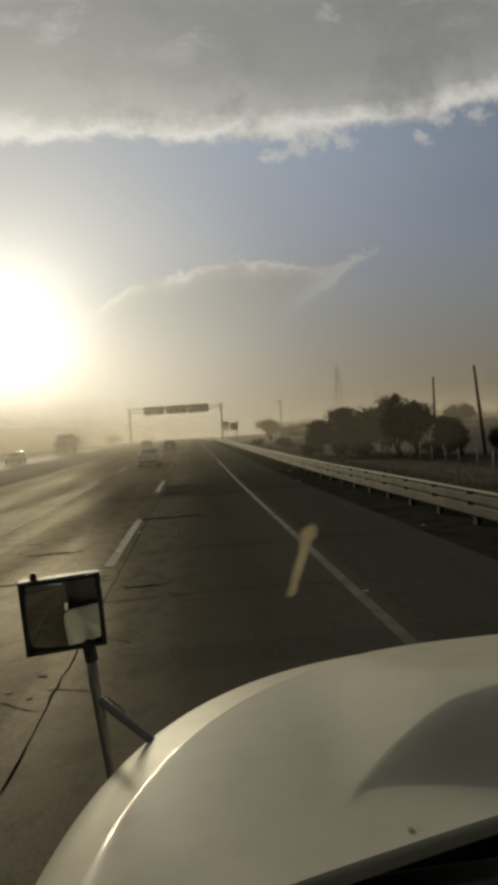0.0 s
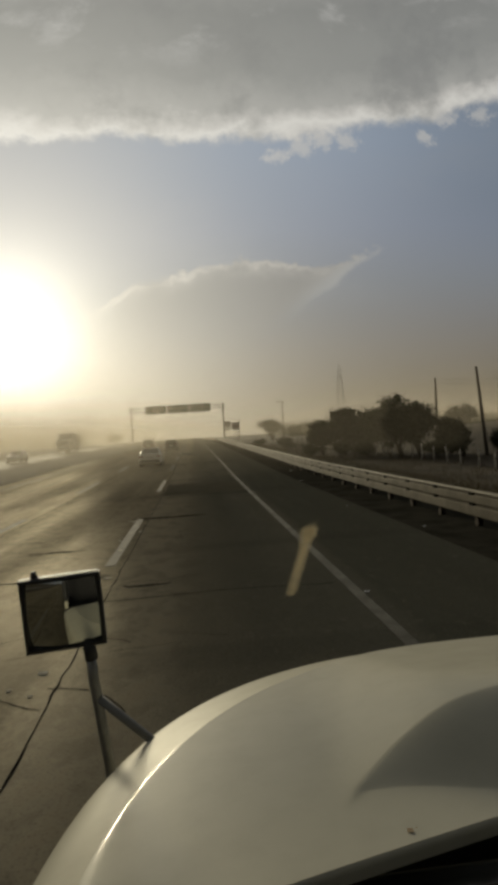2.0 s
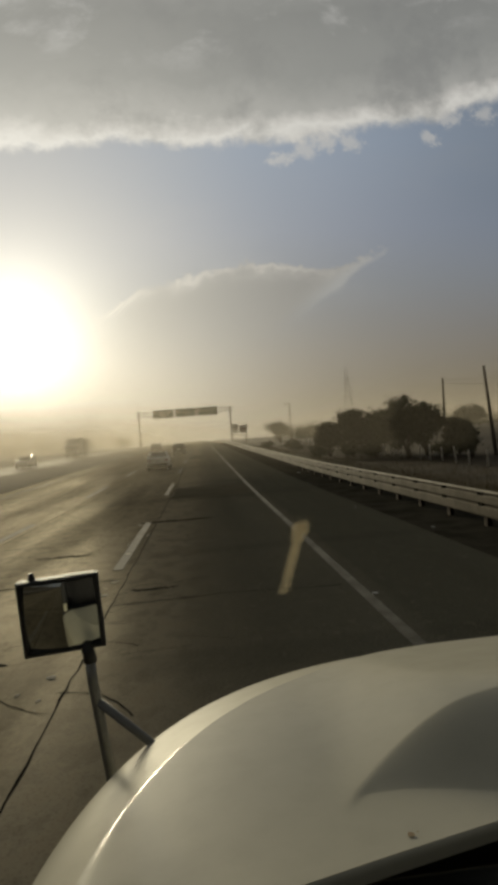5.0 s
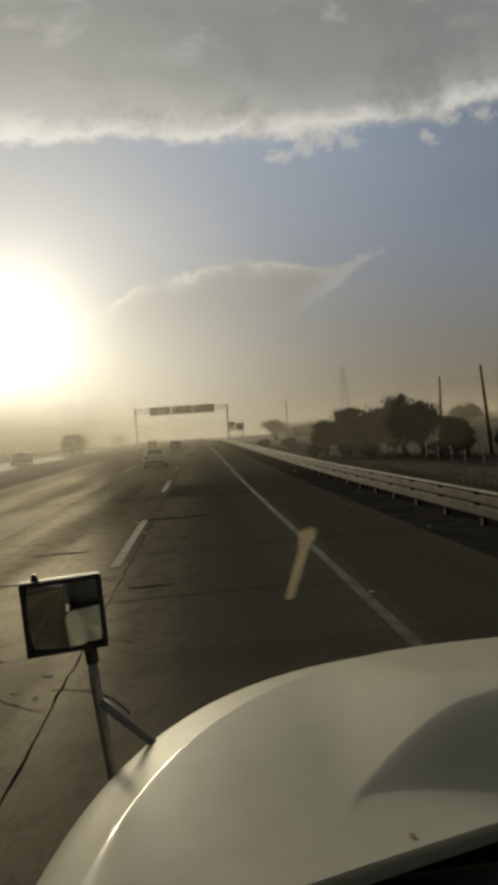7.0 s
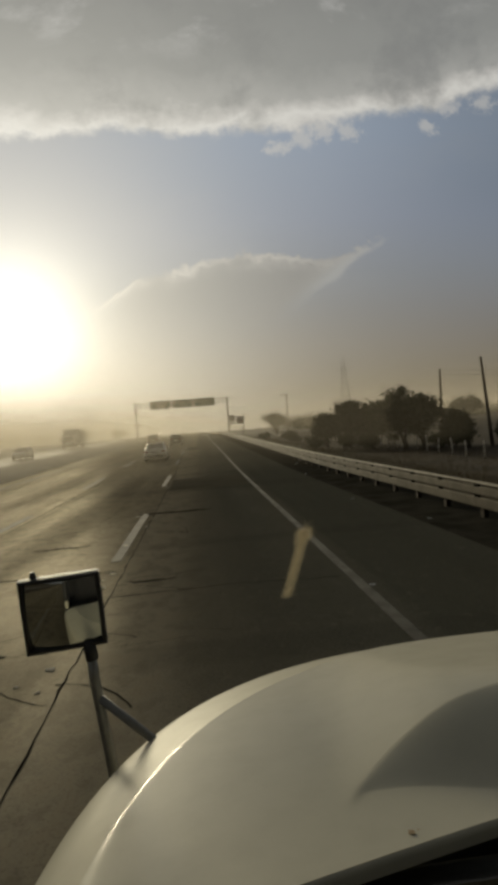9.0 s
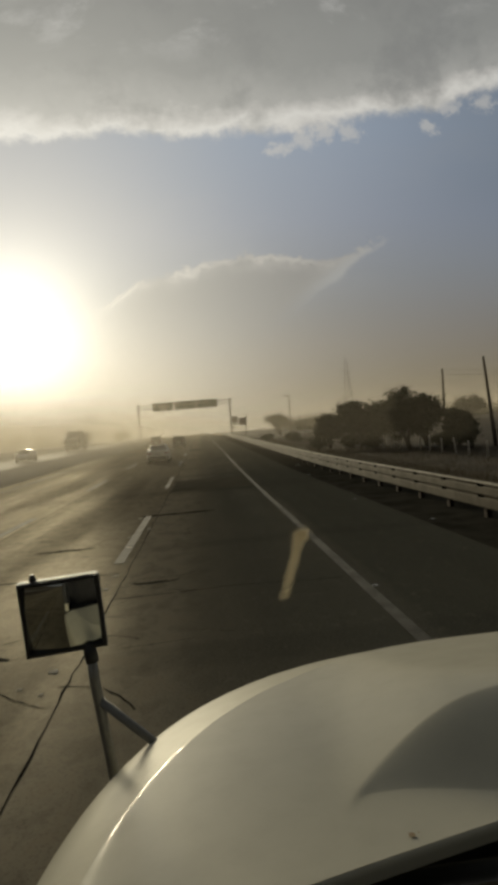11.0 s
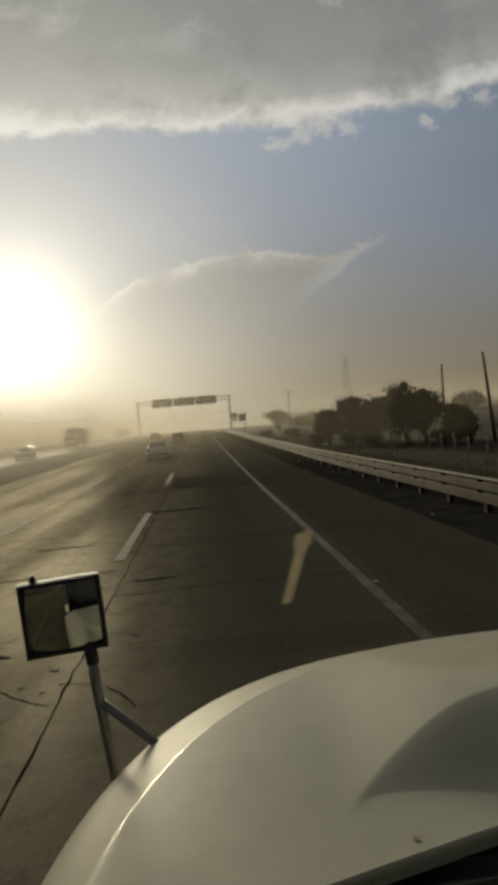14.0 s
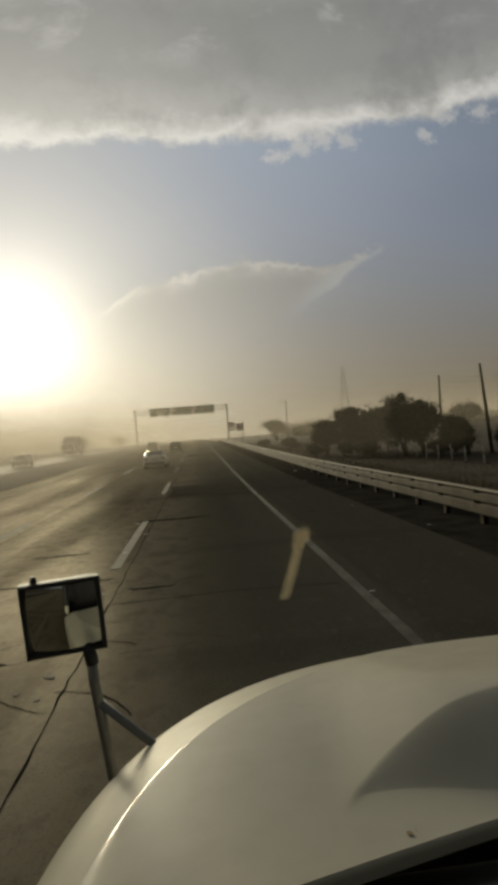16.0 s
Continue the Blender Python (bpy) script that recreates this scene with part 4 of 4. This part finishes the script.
# ---- vehicles on the road ----
def wheel_parts(parent, x, y, r, width, outward):
    hub = Matrix.Translation((x, y, r)) @ Matrix.Rotation(radians(90), 4, "Y")
    tyre = bmesh.new()
    prof = [(-width / 2, r * 0.62), (-width / 2, r * 0.93), (-width * 0.36, r), (width * 0.36, r), (width / 2, r * 0.93), (width / 2, r * 0.62)]
    loft(tyre, [[(math.cos(a) * pr, math.sin(a) * pr, pz) for pz, pr in prof] for a in (2 * math.pi * k / 28 for k in range(29))])
    wheel = part("wheel", tyre, RUBBER, parent, "black tyre on an alloy rim", True)
    wheel.matrix_basis = hub
    rim = bmesh.new()
    bmesh.ops.create_cone(rim, cap_ends=True, segments=24, radius1=r * 0.62, radius2=r * 0.55, depth=width * 0.7)
    part("rim", rim, CHROME, wheel)


def car(name, x, y, paint, label, wide=1.78, length=4.5, tall=1.46, suv=False):
    c = thing(name, (x, y, rise(y)), label, "car", "cars on the road")
    h = wide / 2
    L = length
    # stations along the length: y, half width, sill, waist height
    stations = [(0.0, 0.80, 0.42, 0.86), (0.06, 0.90, 0.32, 0.98), (0.25, 0.965, 0.25, 1.03), (0.8, 1.0, 0.22, 1.00), (1.6, 1.0, 0.20, 0.96),
                (2.6, 1.0, 0.20, 0.93), (3.3, 0.99, 0.22, 0.90), (4.0, 0.95, 0.24, 0.80), (4.35, 0.86, 0.30, 0.70), (4.5, 0.72, 0.38, 0.58)]
    body = bmesh.new()
    rows = []
    lift = 0.12 if suv else 0.0
    for sy, w, z0, z1 in stations:
        sy, z1 = sy * L / 4.5, z1 + lift
        half = h * w
        prof = [(-half * 0.90, z0), (-half, z0 + 0.12), (-half, (z0 + z1) / 2 + 0.08), (-half * 0.965, z1 - 0.05), (-half * 0.88, z1), (0, z1 + 0.02)]
        rows.append([(px, sy, pz) for px, pz in prof] + [(-px, sy, pz) for px, pz in prof[-2::-1]] + [(0, sy, z0 - 0.02)])
    rings = loft(body, rows, True)
    body.faces.new(rings[0])
    body.faces.new(rings[-1][::-1])
    shell = part("body", body, paint, c, smooth=False)
    top = tall
    cabin = bmesh.new()
    back = 0.22 if suv else 0.55
    waist = 0.95 + lift
    lower = [(back, 0.86), (1.2, 0.90), (2.4, 0.90), (3.3, 0.84)]
    upper = [(back + (0.28 if suv else 0.75), 0.66), (1.55, 0.70), (2.1, 0.70), (2.55, 0.64)]
    loft(cabin, [[(-h * w, sy * L / 4.5, waist) for sy, w in lower], [(-h * w, sy * L / 4.5, top - 0.08) for sy, w in upper],
                 [(h * w, sy * L / 4.5, top - 0.08) for sy, w in upper], [(h * w, sy * L / 4.5, waist) for sy, w in lower]])
    for side in ((lower[0], upper[0]), (lower[-1], upper[-1])):
        (ly, lw), (uy, uw) = side
        cabin.faces.new([cabin.verts.new(p) for p in ((-h * lw, ly * L / 4.5, waist), (h * lw, ly * L / 4.5, waist), (h * uw, uy * L / 4.5, top - 0.08), (-h * uw, uy * L / 4.5, top - 0.08))])
    part("windows", cabin, CAR_GLASS, c, "dark tinted window glass")
    roof = bmesh.new()
    loft(roof, [[(-h * w * 1.02, sy * L / 4.5, top - 0.09), (-h * w * 0.85, sy * L / 4.5, top - 0.02), (0, sy * L / 4.5, top), (h * w * 0.85, sy * L / 4.5, top - 0.02), (h * w * 1.02, sy * L / 4.5, top - 0.09)] for sy, w in [(upper[0][0] - 0.04, 0.64)] + upper[1:]])
    part("roof", roof, paint, c, smooth=True)
    for sx in (-1, 1):
        for (ly, lw), (uy, uw) in ((lower[0], upper[0]), (lower[3], upper[3]), ((1.75, 0.90), (1.8, 0.70))):
            part("pillar", tube(bmesh.new(), [(sx * h * lw, ly * L / 4.5, waist - 0.02), (sx * h * uw, uy * L / 4.5, top - 0.06)], 0.045, 6), paint, c)
        part("tail_light", solid(sx * h * 0.72 - 0.17, sx * h * 0.72 + 0.17, -0.02, 0.2, 0.72 + lift, 0.88 + lift, 0.03), TAIL_RED, c, "dark red tail light")
        mirror = part("door_mirror", solid(sx * (h + 0.09) - 0.09, sx * (h + 0.09) + 0.09, 2.85, 2.98, waist + 0.02, waist + 0.15, 0.03), paint, c)
        for wy in (0.85, 3.6):
            wheel_parts(c, sx * (h - 0.11), wy * L / 4.5, 0.33, 0.22, sx)
    part("bumper", solid(-h * 0.88, h * 0.88, -0.07, 0.2, 0.34, 0.56, 0.06), BLACK if not suv else paint, c, "dark lower rear bumper")
    part("number_plate", solid(-0.26, 0.26, -0.035, 0.0, 0.66, 0.80, 0.01), PLATE, c, "plain grey number plate")
    part("trunk_lip", solid(-h * 0.75, h * 0.75, -0.02, 0.16, 0.98 + lift, 1.03 + lift, 0.02), paint, c)
    return c


car("white_sedan", -3.45, 47.5, CAR_WHITE, "dusty white sedan driving ahead in the middle lane")
car("dark_car", -3.2, 86.0, CAR_DARK, "dark hatchback far ahead in the dust", suv=True, tall=1.6)
car("red_suv", -7.1, 96.0, CAR_RED, "dull red sport utility vehicle ahead in the dust", 1.85, 4.6, 1.75, True)

oncoming = car("white_hatchback", -21.5, 72.0, CAR_WHITE, "pale hatchback on the opposite carriageway in the glare", 1.76, 4.1, 1.55, True)
oncoming.matrix_basis = Matrix.Translation((-21.9, 80.0, rise(80) + 0.01)) @ Matrix.Rotation(math.pi, 4, "Z")


def box_truck(x, y):
    """A lorry on the opposite carriageway, its cab towards the camera."""
    t = thing("box_truck", (x, y, rise(y) + 0.01), "pale box truck on the opposite carriageway in the dust", "truck")
    body = part("cargo_body", solid(-1.25, 1.25, 2.3, 10.2, 1.0, 3.7, 0.05), PLATE, t, "plain pale cargo body")
    for z in (1.02, 3.66):
        part("rail", solid(-1.27, 1.27, 2.26, 2.34, z, z + 0.07, 0.01), DULL_STEEL, body)
    cab = bmesh.new()
    rings = loft(cab, [[(sx, yy, zz) for yy, zz in ((0.0, 0.5), (-0.08, 1.3), (0.10, 2.45), (0.35, 2.65), (2.0, 2.7), (2.0, 0.5))] for sx in (-1.18, 1.18)], True)
    cab.faces.new(rings[0]), cab.faces.new(rings[1][::-1])
    cab = part("cab", cab, CAR_WHITE, t, "pale cab with a dark windscreen")
    part("windscreen", solid(-1.02, 1.02, -0.075, 0.08, 1.42, 2.3, 0.03, Matrix.Translation((0, -0.02, 0))), CAR_GLASS, cab)
    part("bumper", solid(-1.2, 1.2, -0.2, 0.1, 0.4, 0.8, 0.04), BLACK, cab)
    for sx in (-1, 1):
        part("headlight", solid(sx * 0.85 - 0.18, sx * 0.85 + 0.18, -0.15, -0.02, 0.88, 1.08, 0.02), CHROME, cab)
        part("mirror", solid(sx * 1.38 - 0.1, sx * 1.38 + 0.1, 0.05, 0.15, 1.6, 2.1, 0.02), BLACK, cab)
        for wy in (0.9, 7.4, 8.6):
            wheel_parts(t, sx * 1.05, wy, 0.5, 0.3, sx)
    part("chassis", solid(-0.5, 0.5, 1.2, 10.0, 0.6, 1.0, 0.02), BLACK, t)
    return t


box_truck(-24.6, 118.0)


# ---- the white truck that carries the camera ----
truck = thing("truck", (0, 0, 0), "white bonneted truck with a hood-mounted mirror on the highway", "truck")
MID = 0.80


def egg(x, y):
    """1 on the rim of the hood seen from above."""
    return ((abs(x - MID) / 1.069) ** 2.64 + (max(y - 0.6, 0.0) / 1.27) ** 2.64) ** (1 / 2.64)


def smooth(v, a, b):
    f = min(1.0, max(0.0, (v - a) / (b - a)))
    return f * f * (3 - 2 * f)


def flank_drop(s):
    """How far the hood's chamfered flank falls below the rim line."""
    return 0.011 + 0.003 * smooth(s, 0.0, 0.6)


def hood_height(x, y, s):
    r = egg(x, y)
    base = 1.63 - 0.07 * y
    crease = 0.955 - 0.10 * smooth(s, 0.0, 0.6)
    fall = 0.30 * (1 - crease)
    if r < crease:
        z = base + fall + 0.04 * (1 - (r / crease) ** 2)
    else:
        z = base + fall - (fall + flank_drop(s)) * min(1.0, (r - crease) / (1 - crease))
    xm = min(x, 2 * MID - x)
    rear = 0.752 + 0.208 * xm
    top = 0.915 + 0.215 * (1 - math.exp(-(max(xm, 0.15) - 0.18) / 0.15))
    low = max(0.945 - 0.06 * smooth(xm, 0.25, 0.5), rear + 0.012)
    low = min(low, top - 0.02)
    # pressed ridge that runs forward from the tip of the recess
    z += 0.0010 * smooth(xm - 0.30 * (y - 0.9), 0.14, 0.22) * smooth(y, 0.90, 0.99) * (1 - smooth(r, 0.62, 0.97))
    z += 0.066 * smooth(xm, 0.17, 0.46) * (0.25 * smooth(y, low, top) + 0.75 * min(1.0, max(0.0, (y - low) / (top - low)))) * (1 - smooth(r, 0.3, 1.0))
    return z


def hood_mesh():
    bm = bmesh.new()
    cx, cy = MID, 0.752 + 0.208 * MID
    rows = []
    columns = 320
    for k in range(2 * columns + 1):
        s = k / columns if k <= columns else 2 - k / columns
        a = math.pi + 0.2075 - s * (math.pi / 2 + 0.2075)
        dx, dy = math.cos(a), math.sin(a)
        flip = 1 if k <= columns else -1
        lo, hi = 0.0, 3.0
        for _ in range(40):
            mid = (lo + hi) / 2
            lo, hi = (mid, hi) if egg(cx + dx * mid, cy + dy * mid) < 1 else (lo, mid)
        row = []
        crease = 0.955 - 0.10 * smooth(s, 0.0, 0.6)
        near, fold = 0.0, 1.0
        for _ in range(30):
            half = (near + fold) / 2
            near, fold = (half, fold) if egg(cx + dx * lo * half, cy + dy * lo * half) < crease else (near, half)
        # the fold is a tight press line ahead and opens into a soft bend towards the cab
        bend = 0.0008 + 0.007 * (1 - smooth(s, 0.07, 0.19))
        for f in [(fold - bend) * (j / 130) ** 0.9 for j in range(131)] + [fold + bend + (1 - fold - bend) * j / 20 for j in range(21)]:
            x, y = cx + dx * lo * f, cy + dy * lo * f
            row.append((cx + (x - cx) * flip, y, hood_height(x, y, s)))
        ex, ey, ez = cx + dx * lo, cy + dy * lo, 1.63 - 0.07 * (cy + dy * lo) - flank_drop(s)
        # rolled rim, then the side panel down to the fender
        e = 0.002
        nx, ny = egg(ex + e, ey) - egg(ex - e, ey), egg(ex, ey + e) - egg(ex, ey - e)
        size = math.hypot(nx, ny) or 1
        nx, ny = nx / size, ny / size
        for off, down in ((0.015, 0.007), (0.03, 0.015), (0.045, 0.025), (0.056, 0.036), (0.064, 0.05), (0.069, 0.07), (0.072, 0.10)):
            row.append((cx + (ex + nx * off - cx) * flip, ey + ny * off, ez - down))
        for off, down in ((0.075, 0.25), (0.075, 0.45), (0.06, 0.62)):
            row.append((cx + (ex + nx * off - cx) * flip, ey + ny * off, ez - down))
        rows.append(row)
    loft(bm, rows)
    bmesh.ops.remove_doubles(bm, verts=bm.verts, dist=0.0004)
    return bm


hood = part("hood", hood_mesh(), TRUCK_WHITE, truck, "dusty white rounded hood with a raised centre", True)


def hood_lip():
    """The rolled rear edge of the hood, turned down towards the windscreen."""
    bm = bmesh.new()
    rows = []
    for k in range(81):
        x = -0.29 + (2 * MID + 0.58) * k / 80
        xm = min(x, 2 * MID - x)
        y = 0.752 + 0.208 * xm
        z = hood_height(xm, y, 0.0)
        rows.append([(x, y, z), (x, y - 0.006, z - 0.002), (x, y - 0.008, z - 0.008), (x, y - 0.009, z - 0.021)])
    loft(bm, rows)
    return bm


part("hood_lip", hood_lip(), TRUCK_WHITE, hood, smooth=True)
cowl = bmesh.new()
loft(cowl, [[(x, 0.30, 1.47), (x, 0.752 + 0.208 * min(x, 2 * MID - x) - 0.015, 1.53), (x, 0.752 + 0.208 * min(x, 2 * MID - x) - 0.012, 1.40)] for x in (-0.33 + 2.26 * k / 40 for k in range(41))])
part("cowl", cowl, BLACK, truck, "black plastic cowl below the windscreen")
spot = bmesh.new()
rs = random.Random(3)
centre = (0.254, 0.830)
for px, py, r in ((0, 0, 0.0060), (0.011, 0.003, 0.0016)):
    ring = []
    for a in range(12):
        rr = r * rs.uniform(0.6, 1.2)
        x, y = centre[0] + px + rr * math.cos(a * math.pi / 6), centre[1] + py + rr * math.sin(a * math.pi / 6)
        ring.append(spot.verts.new((x, y, hood_height(x, max(y, 0.752 + 0.208 * x), 0.0) + 0.0018)))
    spot.faces.new(ring)
part("rust_spot", spot, RUST_SPOT, hood, "small orange rust spot")


# fenders, grille and running gear below the hood
for sx in (-1, 1):
    fender = bmesh.new()
    rows = []
    for k in range(21):
        a = math.pi * k / 20
        y, z = 1.15 + 0.62 * math.cos(a), 0.62 + 0.50 * math.sin(a)
        rows.append([(MID + sx * (1.0 + w), y * (1 if w < 0.2 else 1), z - d) for w, d in ((0.0, 0.0), (0.10, 0.0), (0.15, 0.03), (0.16, 0.10))])
    loft(fender, rows)
    part("fender", fender, TRUCK_WHITE, truck, smooth=True)
    wheel_parts(truck, MID + sx * 0.98, 1.15, 0.48, 0.28, sx)
    wheel_parts(truck, MID + sx * 0.98, -3.2, 0.48, 0.28, sx)
part("grille", solid(MID - 0.75, MID + 0.75, 1.86, 1.95, 0.75, 1.30, 0.04), BLACK, truck, "dark grille at the nose")
part("front_bumper", solid(MID - 1.2, MID + 1.2, 1.9, 2.1, 0.45, 0.72, 0.05), CHROME, truck, "chrome front bumper")
part("chassis", solid(MID - 0.5, MID + 0.5, -6.5, 1.7, 0.55, 0.80, 0.02), BLACK, truck)

# cab around the driver's seat
cab = part("cab_back", solid(-0.31, 1.91, -1.15, -1.08, 0.9, 2.85, 0.03), TRUCK_WHITE, truck)
part("cab_roof", solid(-0.31, 1.91, -1.15, 0.22, 2.80, 2.90, 0.04), TRUCK_WHITE, truck)
# panel added out of direct view to darken what the hood mirror reflects
part("cab_dark_panel", solid(-0.29, 1.89, -1.075, -1.06, 0.95, 2.79, 0.004), SEAT_CLOTH, truck, "added dark cloth panel on the cab's rear wall that darkens the mirror's reflection")
part("cab_floor", solid(-0.30, 1.90, -1.08, 0.42, 0.86, 0.92), BLACK, truck)
part("firewall", solid(-0.30, 1.90, 0.42, 0.48, 0.9, 1.46), BLACK, truck)
part("dashboard", solid(-0.27, 1.87, 0.20, 0.41, 1.20, 1.44, 0.04), BLACK, truck, "black dashboard")
for sx, x in ((-1, -0.31), (1, 1.87)):
    door = bmesh.new()
    box(door, x, x + 0.05, -1.08, 0.45, 0.95, 1.66, 0.012)
    part("door", door, TRUCK_WHITE, truck, "white cab door with an open window")
    post = bmesh.new()
    tube(post, [(x + 0.03, 0.44, 1.62), (x + 0.03, 0.10, 2.84)], 0.045, 8)
    part("windscreen_pillar", post, BLACK, truck)
    post = bmesh.new()
    tube(post, [(x + 0.03, -0.75, 1.62), (x + 0.03, -0.75, 2.84)], 0.05, 8)
    part("door_pillar", post, BLACK, truck)
seat = part("seat", solid(-0.22, 0.35, -0.75, -0.2, 1.05, 1.25, 0.05), SEAT_CLOTH, truck, "dark cloth driver's seat")
part("backrest", solid(-0.22, 0.35, -0.95, -0.75, 1.2, 2.0, 0.05), SEAT_CLOTH, seat)
part("cargo_box", solid(-0.28, 1.88, -7.0, -1.35, 0.95, 3.5, 0.04), TRUCK_WHITE, truck, "plain white cargo body behind the cab")

# mirror on its stalk
assembly = part("hood_mirror", solid(-0.088, 0.088, 0.004, 0.026, -0.085, 0.085, 0.006), BLACK, truck, "black framed mirror on a tube stalk above the hood")
assembly.matrix_basis = Matrix.Translation((-0.333, 1.39, 1.822)) @ Euler((radians(5.0), radians(-2.0), radians(5.5))).to_matrix().to_4x4()
rim = bmesh.new()
loft(rim, [[(sx * w, d, sz * h) for sx, sz in ((-1, -1), (1, -1), (1, 1), (-1, 1))] for w, h, d in ((0.088, 0.085, 0.01), (0.088, 0.085, -0.006), (0.085, 0.082, -0.009), (0.080, 0.077, -0.009), (0.078, 0.075, -0.002), (0.078, 0.075, 0.003))], True)
part("mirror_frame", rim, BLACK, assembly)
glass = bmesh.new()
loft(glass, [[(x, -0.0135 + 1.5 * (x * x + z * z), z) for x in (-0.079 + 0.158 * i / 12 for i in range(13))] for z in (-0.074 + 0.148 * j / 12 for j in range(13))])
part("mirror_glass", glass, MIRROR, assembly, "slightly convex mirror glass", True)
part("top_strip", solid(-0.086, 0.086, 0.002, 0.010, 0.0845, 0.0858, 0.0004), DULL_STEEL, assembly)
part("knob", tube(bmesh.new(), [(-0.055, 0.01, 0.085), (-0.055, 0.01, 0.10)], [0.009, 0.005], 8), BLACK, assembly)
part("stalk", tube(bmesh.new(), [(-0.283, 1.405, 1.74), (-0.279, 1.405, 1.66), (-0.256, 1.402, 1.46), (-0.24, 1.40, 1.28), (-0.17, 1.39, 1.22)], 0.0118, 14), MAST_GREY, truck, "grey tube stalk", True)
part("clamp", tube(bmesh.new(), [(-0.286, 1.405, 1.75), (-0.280, 1.405, 1.705)], 0.0145, 12), BLACK, truck, smooth=True)
part("brace", tube(bmesh.new(), [(-0.268, 1.40, 1.615), (-0.16, 1.40, 1.51), (-0.06, 1.42, 1.40)], 0.0100, 12), DULL_STEEL, truck, "grey diagonal brace tube", True)

# dried streak on the windscreen
def streak_mesh(count, seed):
    """A smear of tiny dried flecks, dense in the middle and thin at the edge."""
    rng = np.random.RandomState(seed)
    f = np.clip(np.where(rng.rand(count) < 0.17, rng.normal(0.12, 0.06, count), rng.uniform(0.05, 1.0, count)) + rng.normal(0, 0.012, count), -0.05, 1.04)
    wide = 0.0075 + 0.0032 * np.clip((0.30 - f) / 0.15, 0, 1)
    g = rng.uniform(-1, 1, count) * np.sqrt(rng.rand(count)) + rng.normal(0, 0.18, count)
    sparse = rng.rand(count) < 1.0 - 0.45 * np.clip((f - 0.25) / 0.75, 0, 1)
    at = np.stack([0.1165 - 0.0245 * f + g * wide, 0.70 + 0.04 * f, 2.083 - 0.093 * f], 1)[sparse]
    n = len(at)
    grain = rng.normal(0, 1, (n, 3, 3)) * np.array([0.00026, 0.00004, 0.0003])
    return triangles("mud_streak", at[:, None, :] + grain)


streak = new("mud_streak", streak_mesh(17000, 12))
streak.data.materials.append(MUD)
streak.parent = truck
tagged(streak, "tan dried mud streak on the windscreen")


# ---- blowing dust ----
DUST_DENSITY = 0.26


def dust_material():
    """Haze sheets of thin airborne dust: mostly clear, denser low down and on the sun's side, drawn out by the wind."""
    mat = bpy.data.materials.new("airborne_dust")
    mat.use_nodes = True
    n = Nodes(mat.node_tree)
    uv = n.add("ShaderNodeTexCoord").outputs["UV"]
    split = n.add("ShaderNodeSeparateXYZ")
    n.put(split.inputs[0], uv)
    across, up = split.outputs[0], split.outputs[1]
    drift = n.add("ShaderNodeTexCoord").outputs["Object"]
    cloud = n.noise(drift, 0.06, 4, 0.5, (1.0, 1.0, 1.8))
    thick = n.math("MULTIPLY", n.step(up, -0.1, 1.1), n.math("SUBTRACT", 1.0, n.step(up, 1.5, 14.0)))
    place = n.add("ShaderNodeSeparateXYZ")
    n.put(place.inputs[0], drift)
    # denser to the left: the brighter haze near the sun put into the density
    side = n.math("SUBTRACT", 1.5, n.math("MULTIPLY", n.step(across, -0.3, 0.12), 1.2))
    side = n.math("MULTIPLY", side, n.math("ADD", 0.48, n.math("MULTIPLY", n.step(place.outputs[1], 30.0, 190.0), 1.22)))
    thick = n.math("MULTIPLY", n.math("MULTIPLY", thick, side), n.math("ADD", 0.5, cloud))
    front, back = n.add("ShaderNodeBsdfDiffuse"), n.add("ShaderNodeBsdfTranslucent")
    front.inputs[0].default_value, back.inputs[0].default_value = (0.45, 0.395, 0.305, 1), (0.78, 0.71, 0.575, 1)
    grains, veil = n.add("ShaderNodeMixShader"), n.add("ShaderNodeMixShader")
    grains.inputs[0].default_value = 0.75
    n.put(grains.inputs[1], front.outputs[0]), n.put(grains.inputs[2], back.outputs[0])
    n.put(veil.inputs[0], n.math("MULTIPLY", thick, DUST_DENSITY))
    n.put(veil.inputs[1], n.add("ShaderNodeBsdfTransparent").outputs[0]), n.put(veil.inputs[2], grains.outputs[0])
    n.put(n.add("ShaderNodeOutputMaterial").inputs[0], veil.outputs[0])
    return mat





def dust_mesh(distances):
    """Curtains of dust one behind the other, angled back on the right so the sun lights them less."""
    bm = bmesh.new()
    layer = bm.loops.layers.uv.new("spread")
    for k, far_off in enumerate(distances):
        columns = []
        for i in range(61):
            x = far_off * (-0.8 + 2.0 * i / 60)
            y = far_off + 0.9 * max(0.0, x - 5.0) + 2.5 * math.sin(x * 0.13 + k * 1.7) + 1.2 * math.sin(x * 0.31 + k)
            columns.append((x, y))
        grid = [[(bm.verts.new((x, y + 0.12 * h, rise(y) + h)), x / y, h) for h in (0, 1, 2, 4, 7, 11, 16, 20)] for x, y in columns]
        for a, b in zip(grid, grid[1:]):
            for j in range(len(a) - 1):
                quad = (a[j], b[j], b[j + 1], a[j + 1])
                face = bm.faces.new([q[0] for q in quad])
                face.smooth = True
                for loop, q in zip(face.loops, quad):
                    loop[layer].uv = (q[1], q[2])
    me = bpy.data.meshes.new("blowing_dust")
    bm.to_mesh(me)
    bm.free()
    return me


dust = new("blowing_dust", dust_mesh((26, 40, 60, 88, 125, 175, 250)))
dust.data.materials.append(dust_material())
tagged(dust, "tan dust blowing low across the highway in the sun", "dust", kind="stuff")
